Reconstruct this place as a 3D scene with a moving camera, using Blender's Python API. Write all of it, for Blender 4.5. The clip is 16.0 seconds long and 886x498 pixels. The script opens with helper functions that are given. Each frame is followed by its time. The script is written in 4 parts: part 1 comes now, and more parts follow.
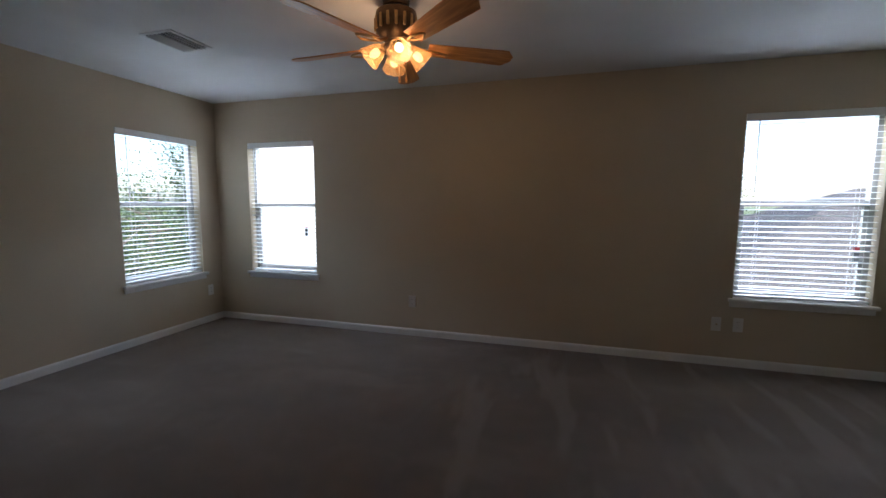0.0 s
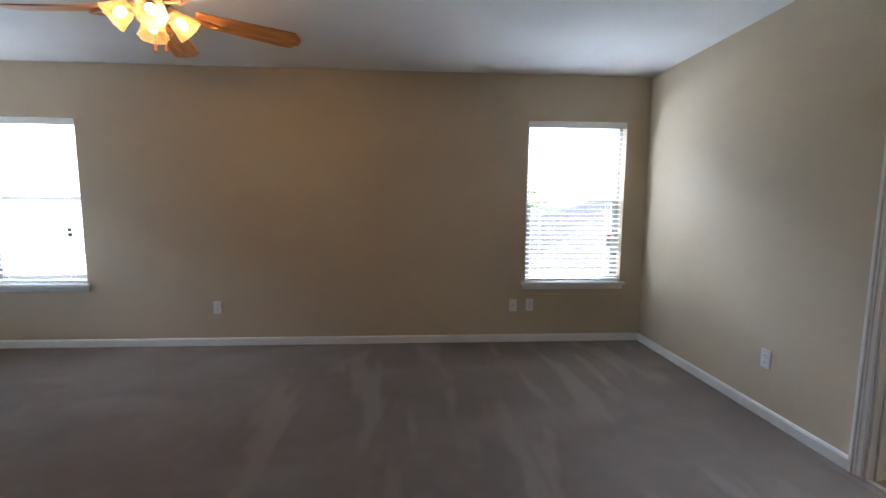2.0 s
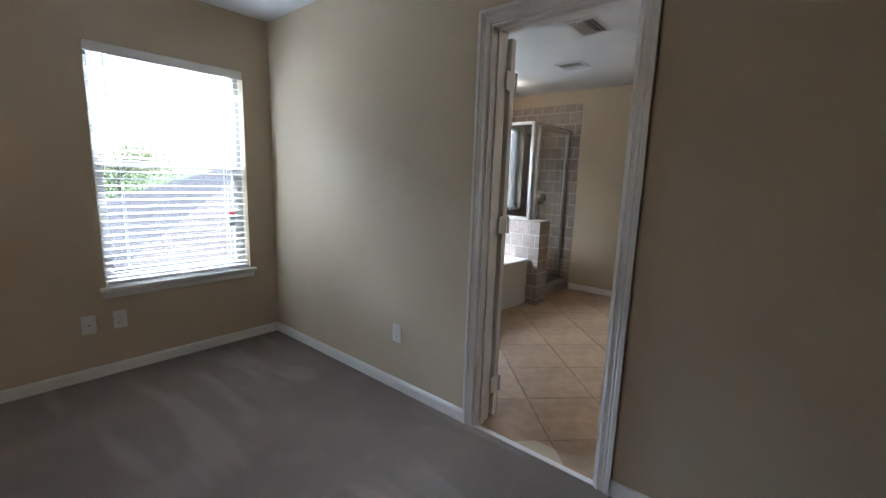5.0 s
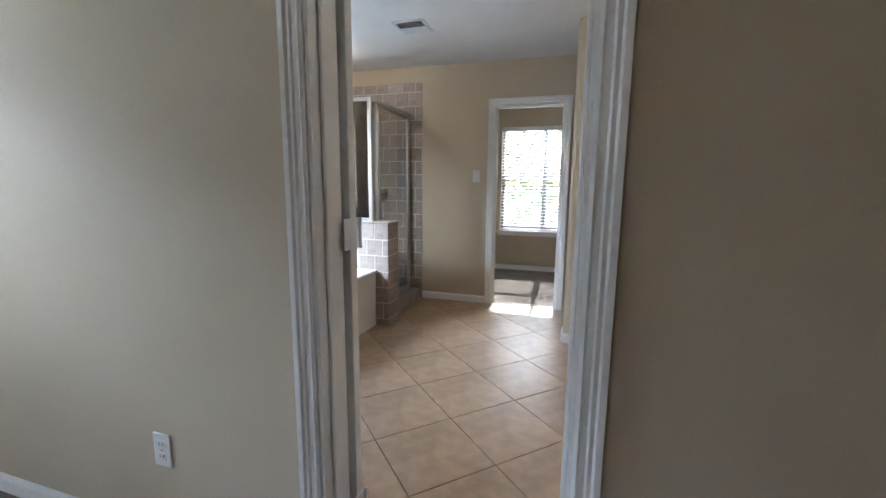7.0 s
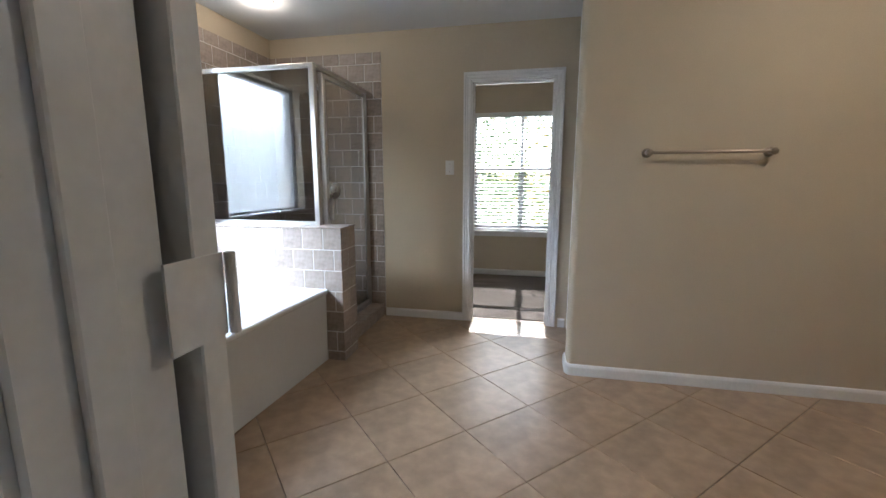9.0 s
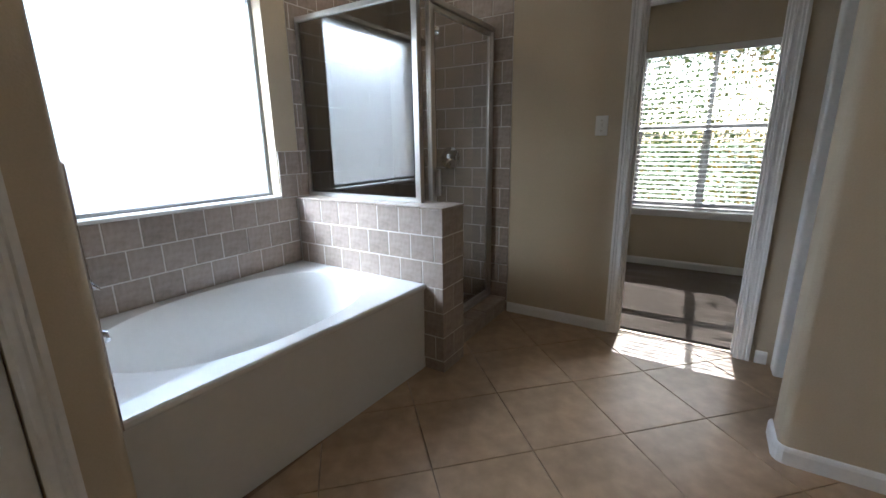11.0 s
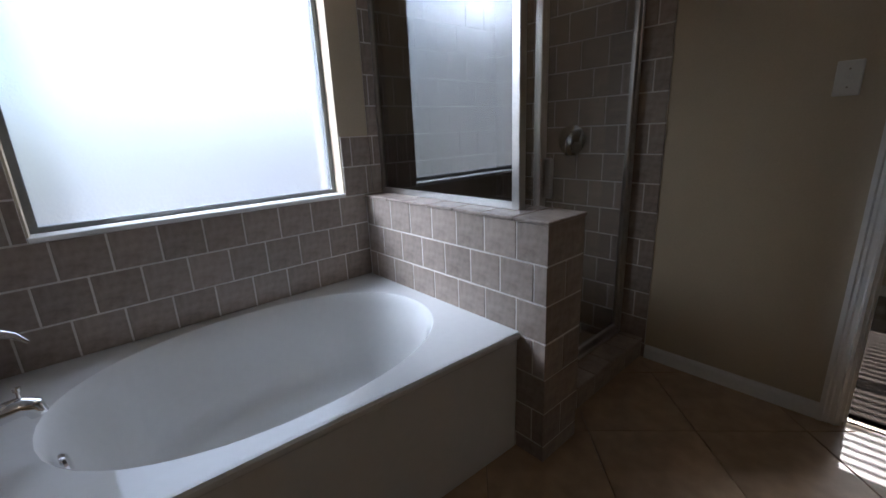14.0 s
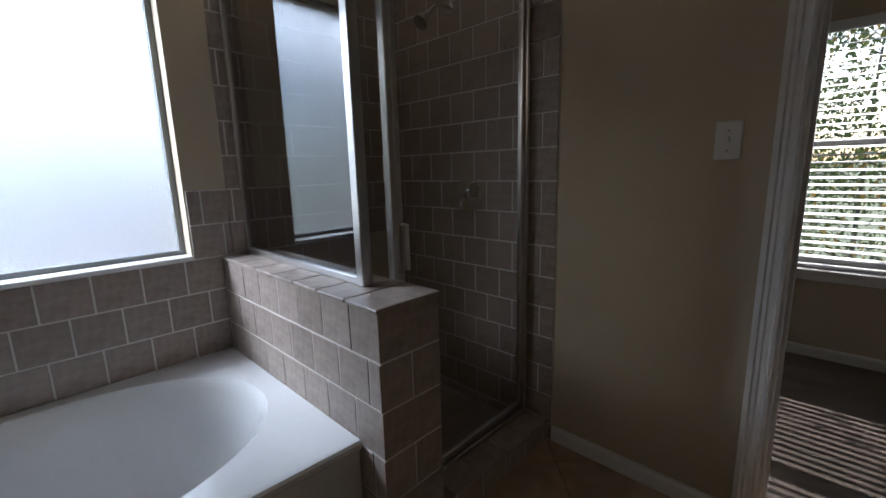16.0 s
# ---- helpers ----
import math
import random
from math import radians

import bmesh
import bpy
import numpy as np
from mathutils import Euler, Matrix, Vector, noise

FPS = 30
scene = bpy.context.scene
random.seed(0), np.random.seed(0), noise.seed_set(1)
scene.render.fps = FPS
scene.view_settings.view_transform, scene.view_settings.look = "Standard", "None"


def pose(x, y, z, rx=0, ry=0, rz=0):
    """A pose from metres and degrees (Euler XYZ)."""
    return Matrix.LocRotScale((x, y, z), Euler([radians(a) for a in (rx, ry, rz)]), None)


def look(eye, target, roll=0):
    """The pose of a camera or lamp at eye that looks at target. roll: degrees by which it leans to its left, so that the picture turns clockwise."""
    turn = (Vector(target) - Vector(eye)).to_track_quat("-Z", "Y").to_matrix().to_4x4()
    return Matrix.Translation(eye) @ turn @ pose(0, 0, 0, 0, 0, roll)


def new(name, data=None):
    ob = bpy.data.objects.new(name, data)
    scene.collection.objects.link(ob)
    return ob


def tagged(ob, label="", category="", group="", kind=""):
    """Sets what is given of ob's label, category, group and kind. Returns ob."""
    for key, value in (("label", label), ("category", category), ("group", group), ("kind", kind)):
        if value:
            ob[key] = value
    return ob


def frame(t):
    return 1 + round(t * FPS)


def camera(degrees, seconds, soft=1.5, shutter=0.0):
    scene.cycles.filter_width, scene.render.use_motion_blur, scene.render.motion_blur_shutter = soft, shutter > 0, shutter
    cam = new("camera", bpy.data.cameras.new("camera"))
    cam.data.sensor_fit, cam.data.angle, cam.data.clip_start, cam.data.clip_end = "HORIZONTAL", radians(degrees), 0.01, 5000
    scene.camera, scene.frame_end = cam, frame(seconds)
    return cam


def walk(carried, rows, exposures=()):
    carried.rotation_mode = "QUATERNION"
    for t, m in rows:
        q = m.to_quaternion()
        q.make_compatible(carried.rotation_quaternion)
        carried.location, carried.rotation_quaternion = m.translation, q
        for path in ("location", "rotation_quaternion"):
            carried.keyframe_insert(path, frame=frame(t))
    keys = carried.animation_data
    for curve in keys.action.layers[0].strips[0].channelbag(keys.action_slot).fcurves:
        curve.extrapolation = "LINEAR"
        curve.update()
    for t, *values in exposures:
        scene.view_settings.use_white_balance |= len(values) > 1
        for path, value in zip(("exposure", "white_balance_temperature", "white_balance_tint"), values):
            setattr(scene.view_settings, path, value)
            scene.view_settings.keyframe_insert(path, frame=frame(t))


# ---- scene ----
cam = camera(93.3, 16.0)
PATH = [
    (0, (1.443, 1.498, 1.333), (0.875, 3.403, 1.121), 0.2),
    (0.5, (1.494, 1.5, 1.335), (1.094, 3.448, 1.119), 0.2),
    (1, (1.571, 1.53, 1.345), (1.336, 3.504, 1.12), 0.1),
    (1.5, (1.683, 1.56, 1.341), (1.61, 3.545, 1.113), 0.2),
    (2, (1.752, 1.588, 1.295), (1.875, 3.572, 1.081), 0.4),
    (2.5, (1.894, 1.709, 1.247), (2.209, 3.672, 1.036), 0.5),
    (3, (2.028, 1.734, 1.237), (2.559, 3.65, 1.017), 0.1),
    (3.5, (1.882, 1.842, 1.304), (2.791, 3.603, 1.034), 1.0),
    (4, (1.911, 1.952, 1.252), (3.09, 3.546, 0.99), 1.1),
    (4.5, (2.046, 2.038, 1.219), (3.41, 3.478, 0.956), 1.1),
    (5, (2.171, 2.139, 1.317), (3.678, 3.411, 0.986), 1.8),
    (7.5, (3.157, 2.788, 1.224), (5.081, 3.241, 0.923), 0.0),
    (8, (3.321, 2.852, 1.222), (5.262, 3.223, 0.914), -0.0),
    (10.5, (4.255, 3.094, 1.195), (6.034, 3.897, 0.758), -0.4),
    (11, (4.419, 3.091, 1.21), (6.064, 4.121, 0.726), -0.8),
    (11.5, (4.549, 3.212, 1.194), (6.095, 4.371, 0.675), -1.1),
    (12, (4.654, 3.353, 1.194), (6.128, 4.581, 0.628), -1.0),
    (12.5, (4.808, 3.381, 1.19), (6.148, 4.741, 0.593), -2.0),
    (13, (4.929, 3.397, 1.185), (6.179, 4.837, 0.583), -2.6),
    (13.5, (5.016, 3.406, 1.189), (6.238, 4.879, 0.607), -2.8),
    (14, (5.073, 3.446, 1.19), (6.34, 4.896, 0.649), -2.5),
    (14.5, (5.168, 3.496, 1.206), (6.488, 4.907, 0.692), -1.7),
    (15, (5.278, 3.504, 1.219), (6.649, 4.884, 0.755), -1.4),
    (15.5, (5.443, 3.451, 1.238), (6.815, 4.844, 0.817), -1.4),
    (16, (5.564, 3.37, 1.242), (6.971, 4.742, 0.869), -1.5),
]
walk(cam, [(t, look(eye, target, roll)) for t, eye, target, roll in PATH],
     [(0, 1.8, 5700, 12), (0.5, 2.05, 5700, 12), (1.0, 2.55, 5750, 12), (1.5, 3.1, 5750, 12), (2.5, 2.65, 5750, 12), (3.0, 2.35, 5750, 12), (3.5, 2.35, 5750, 11), (4, 2.12, 5700, 10), (5, 2.75, 5700, 10),
      (7.5, 3.25, 5450, 10), (8, 3.2, 5450, 10), (10.5, 2.45, 5750, 10), (11, 2.25, 5750, 10), (12.5, 1.38, 5750, 14), (14, 1.03, 5800, 15), (16, 1.03, 5850, 14)])

# ---- light: sky, sun, lamps ----
world = bpy.data.worlds.new("sky")
scene.world = world
world.use_nodes = True
wn = world.node_tree
sky = wn.nodes.new("ShaderNodeTexSky")
sky.sky_type, sky.sun_disc = "NISHITA", False
SUN_EL, SUN_AZ = radians(41), radians(2)          # azimuth measured from +x towards +y
sky.sun_elevation, sky.sun_rotation = SUN_EL, radians(90) - SUN_AZ
sky.air_density, sky.dust_density = 1.0, 2.0
wn.links.new(sky.outputs["Color"], wn.nodes["Background"].inputs["Color"])
wn.nodes["Background"].inputs["Strength"].default_value = 0.15
sun = new("sun", bpy.data.lights.new("sun", "SUN"))
sun.data.energy, sun.data.angle, sun.data.color = 3.0, radians(0.5), (1.0, 0.94, 0.85)
toward = Vector((math.cos(SUN_EL) * math.cos(SUN_AZ), math.cos(SUN_EL) * math.sin(SUN_AZ), math.sin(SUN_EL)))
sun.matrix_world = look(toward * 30, (0, 0, 0))


def sky_lamp(x, y, nx, ny, w, watts, tall=1.4):
    """The open sky's light above a window at (x, y) whose outer side faces (nx, ny)."""
    la = new("sky_lamp", bpy.data.lights.new("sky_lamp", "AREA"))
    la.data.shape, la.data.size, la.data.size_y = "RECTANGLE", w, tall
    la.data.energy, la.data.color = watts, (0.84, 0.92, 1.0)
    la.matrix_world = look((x + nx * 1.25, y + ny * 1.25, 3.15), (x - nx * 0.6, y - ny * 0.6, 0.9))


sky_lamp(-1.55, 5.6, 0, 1, 1.4, 112)
sky_lamp(3.235, 5.6, 0, 1, 1.4, 150)
sky_lamp(-2.58, 4.69, -1, 0, 1.4, 112)
sky_lamp(5.5, 5.45, 0, 1, 2.6, 36, 2.2)
sky_lamp(9.16, 3.1, 1, 0, 1.6, 10)


def lamp(name, place, watts, color, radius=0.03):
    la = new(name, bpy.data.lights.new(name, "POINT"))
    la.data.energy, la.data.color, la.data.shadow_soft_size = watts, color, radius
    la.location = place
    return la


# ---- materials ----
def mat(name, base, rough=0.5, metal=0.0, vary=0.06, scale=6.0, fine=120.0, bump=0.05, depth=0.001, spec=0.5, piece=0.0):
    """A painted or natural surface: patches at two scales, fine relief, gloss that varies."""
    m = bpy.data.materials.new(name)
    m.use_nodes = True
    n, l = m.node_tree.nodes, m.node_tree.links
    b = n["Principled BSDF"]
    b.inputs["Roughness"].default_value, b.inputs["Metallic"].default_value = rough, metal
    b.inputs["Specular IOR Level"].default_value = spec
    co = n.new("ShaderNodeTexCoord")
    big = n.new("ShaderNodeTexNoise")
    big.inputs["Scale"].default_value, big.inputs["Detail"].default_value = scale, 5
    small = n.new("ShaderNodeTexNoise")
    small.inputs["Scale"].default_value, small.inputs["Detail"].default_value = fine, 3
    for t in (big, small):
        l.new(co.outputs["Object"], t.inputs["Vector"])
    add = n.new("ShaderNodeMath")
    add.operation = "ADD"
    l.new(big.outputs["Fac"], add.inputs[0])
    l.new(small.outputs["Fac"], add.inputs[1])
    last = add
    if piece:
        info = n.new("ShaderNodeObjectInfo")
        mul = n.new("ShaderNodeMath")
        mul.operation = "MULTIPLY_ADD"
        mul.inputs[1].default_value, mul.inputs[2].default_value = piece, -piece / 2
        l.new(info.outputs["Random"], mul.inputs[0])
        last = n.new("ShaderNodeMath")
        last.operation = "ADD"
        l.new(add.outputs[0], last.inputs[0])
        l.new(mul.outputs[0], last.inputs[1])
    ramp = n.new("ShaderNodeValToRGB")
    ramp.color_ramp.elements[0].position, ramp.color_ramp.elements[1].position = 0.6, 1.4
    mr = n.new("ShaderNodeMapRange")
    mr.inputs["From Min"].default_value, mr.inputs["From Max"].default_value = 0.6, 1.4
    l.new(last.outputs[0], mr.inputs["Value"])
    ramp.color_ramp.elements[0].position, ramp.color_ramp.elements[1].position = 0.0, 1.0
    ramp.color_ramp.elements[0].color = (*[c * (1 - 2 * vary) for c in base], 1)
    ramp.color_ramp.elements[1].color = (*[min(1, c * (1 + 2 * vary)) for c in base], 1)
    l.new(mr.outputs[0], ramp.inputs["Fac"])
    l.new(ramp.outputs["Color"], b.inputs["Base Color"])
    if bump:
        bp = n.new("ShaderNodeBump")
        bp.inputs["Strength"].default_value, bp.inputs["Distance"].default_value = min(1, bump * 4), depth
        l.new(small.outputs["Fac"], bp.inputs["Height"])
        l.new(bp.outputs["Normal"], b.inputs["Normal"])
    return m


WALL = mat("wall_paint", (0.54, 0.455, 0.33), 0.75, vary=0.03, scale=2.5, fine=170, bump=0.12, depth=0.0015)
CEIL = mat("ceiling_paint", (0.70, 0.70, 0.69), 0.9, vary=0.03, scale=3, fine=120, bump=0.2, depth=0.003)
TRIM = mat("trim_paint", (0.78, 0.77, 0.75), 0.35, vary=0.03, scale=5, fine=60, bump=0.04)
# vinyl colour darkened for the shade of its backlit side
SASH = mat("window_vinyl", (0.36, 0.35, 0.33), 0.45, vary=0.04)
BLIND = mat("blind_slat", (0.82, 0.82, 0.81), 0.45, vary=0.02)
TUB = mat("tub_acrylic", (0.72, 0.72, 0.71), 0.05, vary=0.015, scale=2, fine=40, bump=0.0)
TILE = mat("wall_tile_stone", (0.31, 0.252, 0.212), 0.42, vary=0.15, scale=9, fine=38, bump=0.12, depth=0.002, piece=0.30)
GROUT = mat("wall_grout", (0.68, 0.64, 0.60), 0.9, vary=0.05, scale=30)
FTILE = mat("floor_tile_ceramic", (0.40, 0.278, 0.175), 0.34, vary=0.15, scale=2.6, fine=13, bump=0.03, depth=0.001, piece=0.16)
FGROUT = mat("floor_grout", (0.29, 0.212, 0.145), 0.9, vary=0.08, scale=30)
CHROME = mat("chrome", (0.75, 0.75, 0.76), 0.08, 1.0, vary=0.02, bump=0)
ALU = mat("brushed_aluminium", (0.62, 0.60, 0.58), 0.28, 1.0, vary=0.05, scale=20, bump=0.02)
NICKEL = mat("brushed_nickel", (0.34, 0.285, 0.23), 0.28, 1.0, vary=0.05, bump=0)
BRONZE = mat("aged_bronze", (0.10, 0.065, 0.04), 0.35, 0.9, vary=0.15, scale=30)
BRASS = mat("antique_brass", (0.45, 0.30, 0.14), 0.35, 1.0, vary=0.1, scale=30)
PLASTIC = mat("white_plastic", (0.76, 0.75, 0.72), 0.4, vary=0.02, bump=0)
SLOT = mat("dark_slot", (0.03, 0.03, 0.03), 0.7, vary=0.1, bump=0)
TAG = mat("red_tag", (0.35, 0.03, 0.03), 0.5, vary=0.1, bump=0)
VENT_DARK = mat("vent_throat", (0.20, 0.20, 0.20), 0.7, bump=0)
VENT = mat("vent_enamel", (0.58, 0.58, 0.57), 0.5, vary=0.04)
BARK = mat("bark", (0.16, 0.13, 0.10), 0.9, vary=0.2, scale=8, fine=40, bump=0.3, depth=0.02)
GRASS = mat("grass", (0.10, 0.13, 0.05), 0.9, vary=0.3, scale=1, fine=12)
SHINGLE = mat("roof_shingle", (0.10, 0.088, 0.084), 0.9, vary=0.2, scale=3, fine=25, bump=0.3, depth=0.02)
STUCCO = mat("house_siding", (0.84, 0.83, 0.80), 0.8, vary=0.05, scale=2)
FENCE = mat("fence_wood", (0.42, 0.38, 0.33), 0.85, vary=0.15, scale=5)


def wood_mat():
    m = mat("blade_wood", (0.42, 0.20, 0.075), 0.32, vary=0.1, scale=3, fine=60, bump=0.04)
    n, l = m.node_tree.nodes, m.node_tree.links
    wave = n.new("ShaderNodeTexNoise")
    wave.inputs["Scale"].default_value, wave.inputs["Detail"].default_value = 3, 6
    mp = n.new("ShaderNodeMapping")
    mp.inputs["Scale"].default_value = (1.5, 22, 22)
    co = n.new("ShaderNodeTexCoord")
    l.new(co.outputs["Object"], mp.inputs["Vector"])
    l.new(mp.outputs[0], wave.inputs["Vector"])
    ramp = n.new("ShaderNodeValToRGB")
    ramp.color_ramp.elements[0].position, ramp.color_ramp.elements[1].position = 0.35, 0.68
    ramp.color_ramp.elements[0].color, ramp.color_ramp.elements[1].color = (0.42, 0.16, 0.04, 1), (0.70, 0.33, 0.09, 1)
    l.new(wave.outputs["Fac"], ramp.inputs["Fac"])
    l.new(ramp.outputs["Color"], n["Principled BSDF"].inputs["Base Color"])
    return m


WOOD = wood_mat()


def carpet_mat():
    """Cut pile: fine tufts, and vacuum strokes where the pile leans the other way."""
    m = mat("carpet_pile", (0.188, 0.149, 0.121), 0.95, vary=0.12, scale=2.0, fine=420, bump=0.25, depth=0.006, spec=0.1)
    n, l = m.node_tree.nodes, m.node_tree.links
    b = n["Principled BSDF"]
    b.inputs["Sheen Weight"].default_value, b.inputs["Sheen Roughness"].default_value = 0.25, 0.5
    ramp = b.inputs["Base Color"].links[0].from_socket
    co = n.new("ShaderNodeTexCoord")
    fac = None
    sep = n.new("ShaderNodeSeparateXYZ")
    l.new(co.outputs["Object"], sep.inputs[0])
    band = n.new("ShaderNodeMapRange")
    band.interpolation_type = "SMOOTHSTEP"
    band.inputs["From Min"].default_value, band.inputs["From Max"].default_value = 0.35, 0.9
    l.new(sep.outputs["X"], band.inputs["Value"])
    for sc, lo, hi, amount in (((0.55, 1.5, 1), 0.55, 0.72, 0.45), ((3.4, 0.75, 1), 0.52, 0.64, 0.6), ((5.5, 5.5, 1), 0.5, 0.75, 0.25)):
        mp = n.new("ShaderNodeMapping")
        mp.inputs["Rotation"].default_value, mp.inputs["Scale"].default_value = (0, 0, 0.18), sc
        l.new(co.outputs["Object"], mp.inputs["Vector"])
        no = n.new("ShaderNodeTexNoise")
        no.inputs["Scale"].default_value, no.inputs["Detail"].default_value, no.inputs["Distortion"].default_value = 1.3, 2.5, 0.3
        l.new(mp.outputs[0], no.inputs["Vector"])
        r = n.new("ShaderNodeMapRange")
        r.inputs["From Min"].default_value, r.inputs["From Max"].default_value = lo, hi
        r.inputs["To Max"].default_value = amount
        r.interpolation_type = "SMOOTHSTEP"
        l.new(no.outputs["Fac"], r.inputs["Value"])
        got = r.outputs[0]
        if amount == 0.6:
            mu = n.new("ShaderNodeMath")
            mu.operation = "MULTIPLY"
            l.new(got, mu.inputs[0])
            l.new(band.outputs[0], mu.inputs[1])
            got = mu.outputs[0]
        if fac is None:
            fac = got
        else:
            mx = n.new("ShaderNodeMath")
            mx.operation = "MAXIMUM"
            l.new(fac, mx.inputs[0])
            l.new(got, mx.inputs[1])
            fac = mx.outputs[0]
    mix = n.new("ShaderNodeMix")
    mix.data_type = "RGBA"
    sc = n.new("ShaderNodeMath")
    sc.operation = "MULTIPLY"
    sc.inputs[1].default_value = 0.8
    l.new(fac, sc.inputs[0])
    l.new(sc.outputs[0], mix.inputs["Factor"])
    l.new(ramp, mix.inputs["A"])
    mix.inputs["B"].default_value = (0.335, 0.278, 0.233, 1)
    l.new(mix.outputs["Result"], b.inputs["Base Color"])
    return m


CARPET = carpet_mat()


def clear_glass(name, base=0.07, tint=(0.97, 0.98, 0.97)):
    m = bpy.data.materials.new(name)
    m.use_nodes = True
    n, l = m.node_tree.nodes, m.node_tree.links
    n.remove(n["Principled BSDF"])
    tr, gl, mx = n.new("ShaderNodeBsdfTransparent"), n.new("ShaderNodeBsdfGlossy"), n.new("ShaderNodeMixShader")
    tr.inputs["Color"].default_value = (*tint, 1)
    gl.inputs["Roughness"].default_value = 0.0
    lw, pw, ma = n.new("ShaderNodeLayerWeight"), n.new("ShaderNodeMath"), n.new("ShaderNodeMath")
    pw.operation, pw.inputs[1].default_value = "POWER", 4.0
    ma.operation, ma.inputs[1].default_value, ma.inputs[2].default_value = "MULTIPLY_ADD", 0.9, base
    l.new(lw.outputs["Facing"], pw.inputs[0])
    l.new(pw.outputs[0], ma.inputs[0])
    l.new(ma.outputs[0], mx.inputs[0])
    l.new(tr.outputs[0], mx.inputs[1])
    l.new(gl.outputs[0], mx.inputs[2])
    l.new(mx.outputs[0], n["Material Output"].inputs["Surface"])
    return m


PANE = clear_glass("window_glass", 0.04)
SHOWER = clear_glass("shower_glass", 0.06, (0.88, 0.88, 0.87))
# the same glass, tinted darker and more mirroring to bring out the window's reflection
SHOWER_DARKENED = clear_glass("darkened_shower_glass", 0.13, (0.58, 0.57, 0.55))


def frosted():
    m = bpy.data.materials.new("obscure_glass")
    m.use_nodes = True
    n, l = m.node_tree.nodes, m.node_tree.links
    b = n["Principled BSDF"]
    b.inputs["Base Color"].default_value = (0.95, 0.97, 0.98, 1)
    b.inputs["Transmission Weight"].default_value = 1.0
    b.inputs["Roughness"].default_value, b.inputs["IOR"].default_value = 0.42, 1.3
    tl, mx = n.new("ShaderNodeBsdfTranslucent"), n.new("ShaderNodeMixShader")
    tl.inputs["Color"].default_value = (0.93, 0.95, 0.97, 1)
    no, bp, co = n.new("ShaderNodeTexNoise"), n.new("ShaderNodeBump"), n.new("ShaderNodeTexCoord")
    no.inputs["Scale"].default_value, no.inputs["Detail"].default_value = 110, 2
    bp.inputs["Strength"].default_value, bp.inputs["Distance"].default_value = 0.5, 0.004
    l.new(co.outputs["Object"], no.inputs["Vector"])
    l.new(no.outputs["Fac"], bp.inputs["Height"])
    l.new(bp.outputs[0], b.inputs["Normal"])
    mx.inputs[0].default_value = 0.12
    l.new(b.outputs[0], mx.inputs[1])
    l.new(tl.outputs[0], mx.inputs[2])
    l.new(mx.outputs[0], n["Material Output"].inputs["Surface"])
    return m


FROST = frosted()


def glow(name, color, strength, base=(0.9, 0.8, 0.6)):
    m = bpy.data.materials.new(name)
    m.use_nodes = True
    b = m.node_tree.nodes["Principled BSDF"]
    b.inputs["Base Color"].default_value = (*base, 1)
    b.inputs["Emission Color"].default_value = (*color, 1)
    b.inputs["Emission Strength"].default_value = strength
    b.inputs["Roughness"].default_value = 0.3
    return m


BULB = glow("lit_bulb", (1.0, 0.72, 0.36), 1.3)
SHADE = glow("lit_glass_shade", (1.0, 0.45, 0.12), 0.07, (0.45, 0.30, 0.16))
sn, sl = SHADE.node_tree.nodes, SHADE.node_tree.links
s_tr, s_mx = sn.new("ShaderNodeBsdfTransparent"), sn.new("ShaderNodeMixShader")
s_tr.inputs["Color"].default_value = (1.0, 0.9, 0.75, 1)
s_mx.inputs[0].default_value = 0.6
sl.new(sn["Principled BSDF"].outputs[0], s_mx.inputs[1])
sl.new(s_tr.outputs[0], s_mx.inputs[2])
sl.new(s_mx.outputs[0], sn["Material Output"].inputs["Surface"])
DOWN = glow("lit_downlight", (1.0, 0.72, 0.34), 0.35)


def leaf_mat(name, a, b_):
    m = mat(name, a, 0.55, vary=0.2, scale=3, bump=0)
    n, l = m.node_tree.nodes, m.node_tree.links
    geo, ramp = n.new("ShaderNodeNewGeometry"), n.new("ShaderNodeValToRGB")
    ramp.color_ramp.elements[0].color, ramp.color_ramp.elements[1].color = (*a, 1), (*b_, 1)
    ramp.color_ramp.elements[0].position = 0.35
    l.new(geo.outputs["Random Per Island"], ramp.inputs["Fac"])
    l.new(ramp.outputs["Color"], n["Principled BSDF"].inputs["Base Color"])
    tl, mx = n.new("ShaderNodeBsdfTranslucent"), n.new("ShaderNodeMixShader")
    l.new(ramp.outputs["Color"], tl.inputs["Color"])
    mx.inputs[0].default_value = 0.4
    l.new(n["Principled BSDF"].outputs[0], mx.inputs[1])
    l.new(tl.outputs[0], mx.inputs[2])
    l.new(mx.outputs[0], n["Material Output"].inputs["Surface"])
    return m


LEAF = leaf_mat("leaf_green", (0.055, 0.09, 0.03), (0.14, 0.17, 0.05))
LEAF_Y = leaf_mat("leaf_autumn", (0.08, 0.11, 0.035), (0.40, 0.24, 0.05))


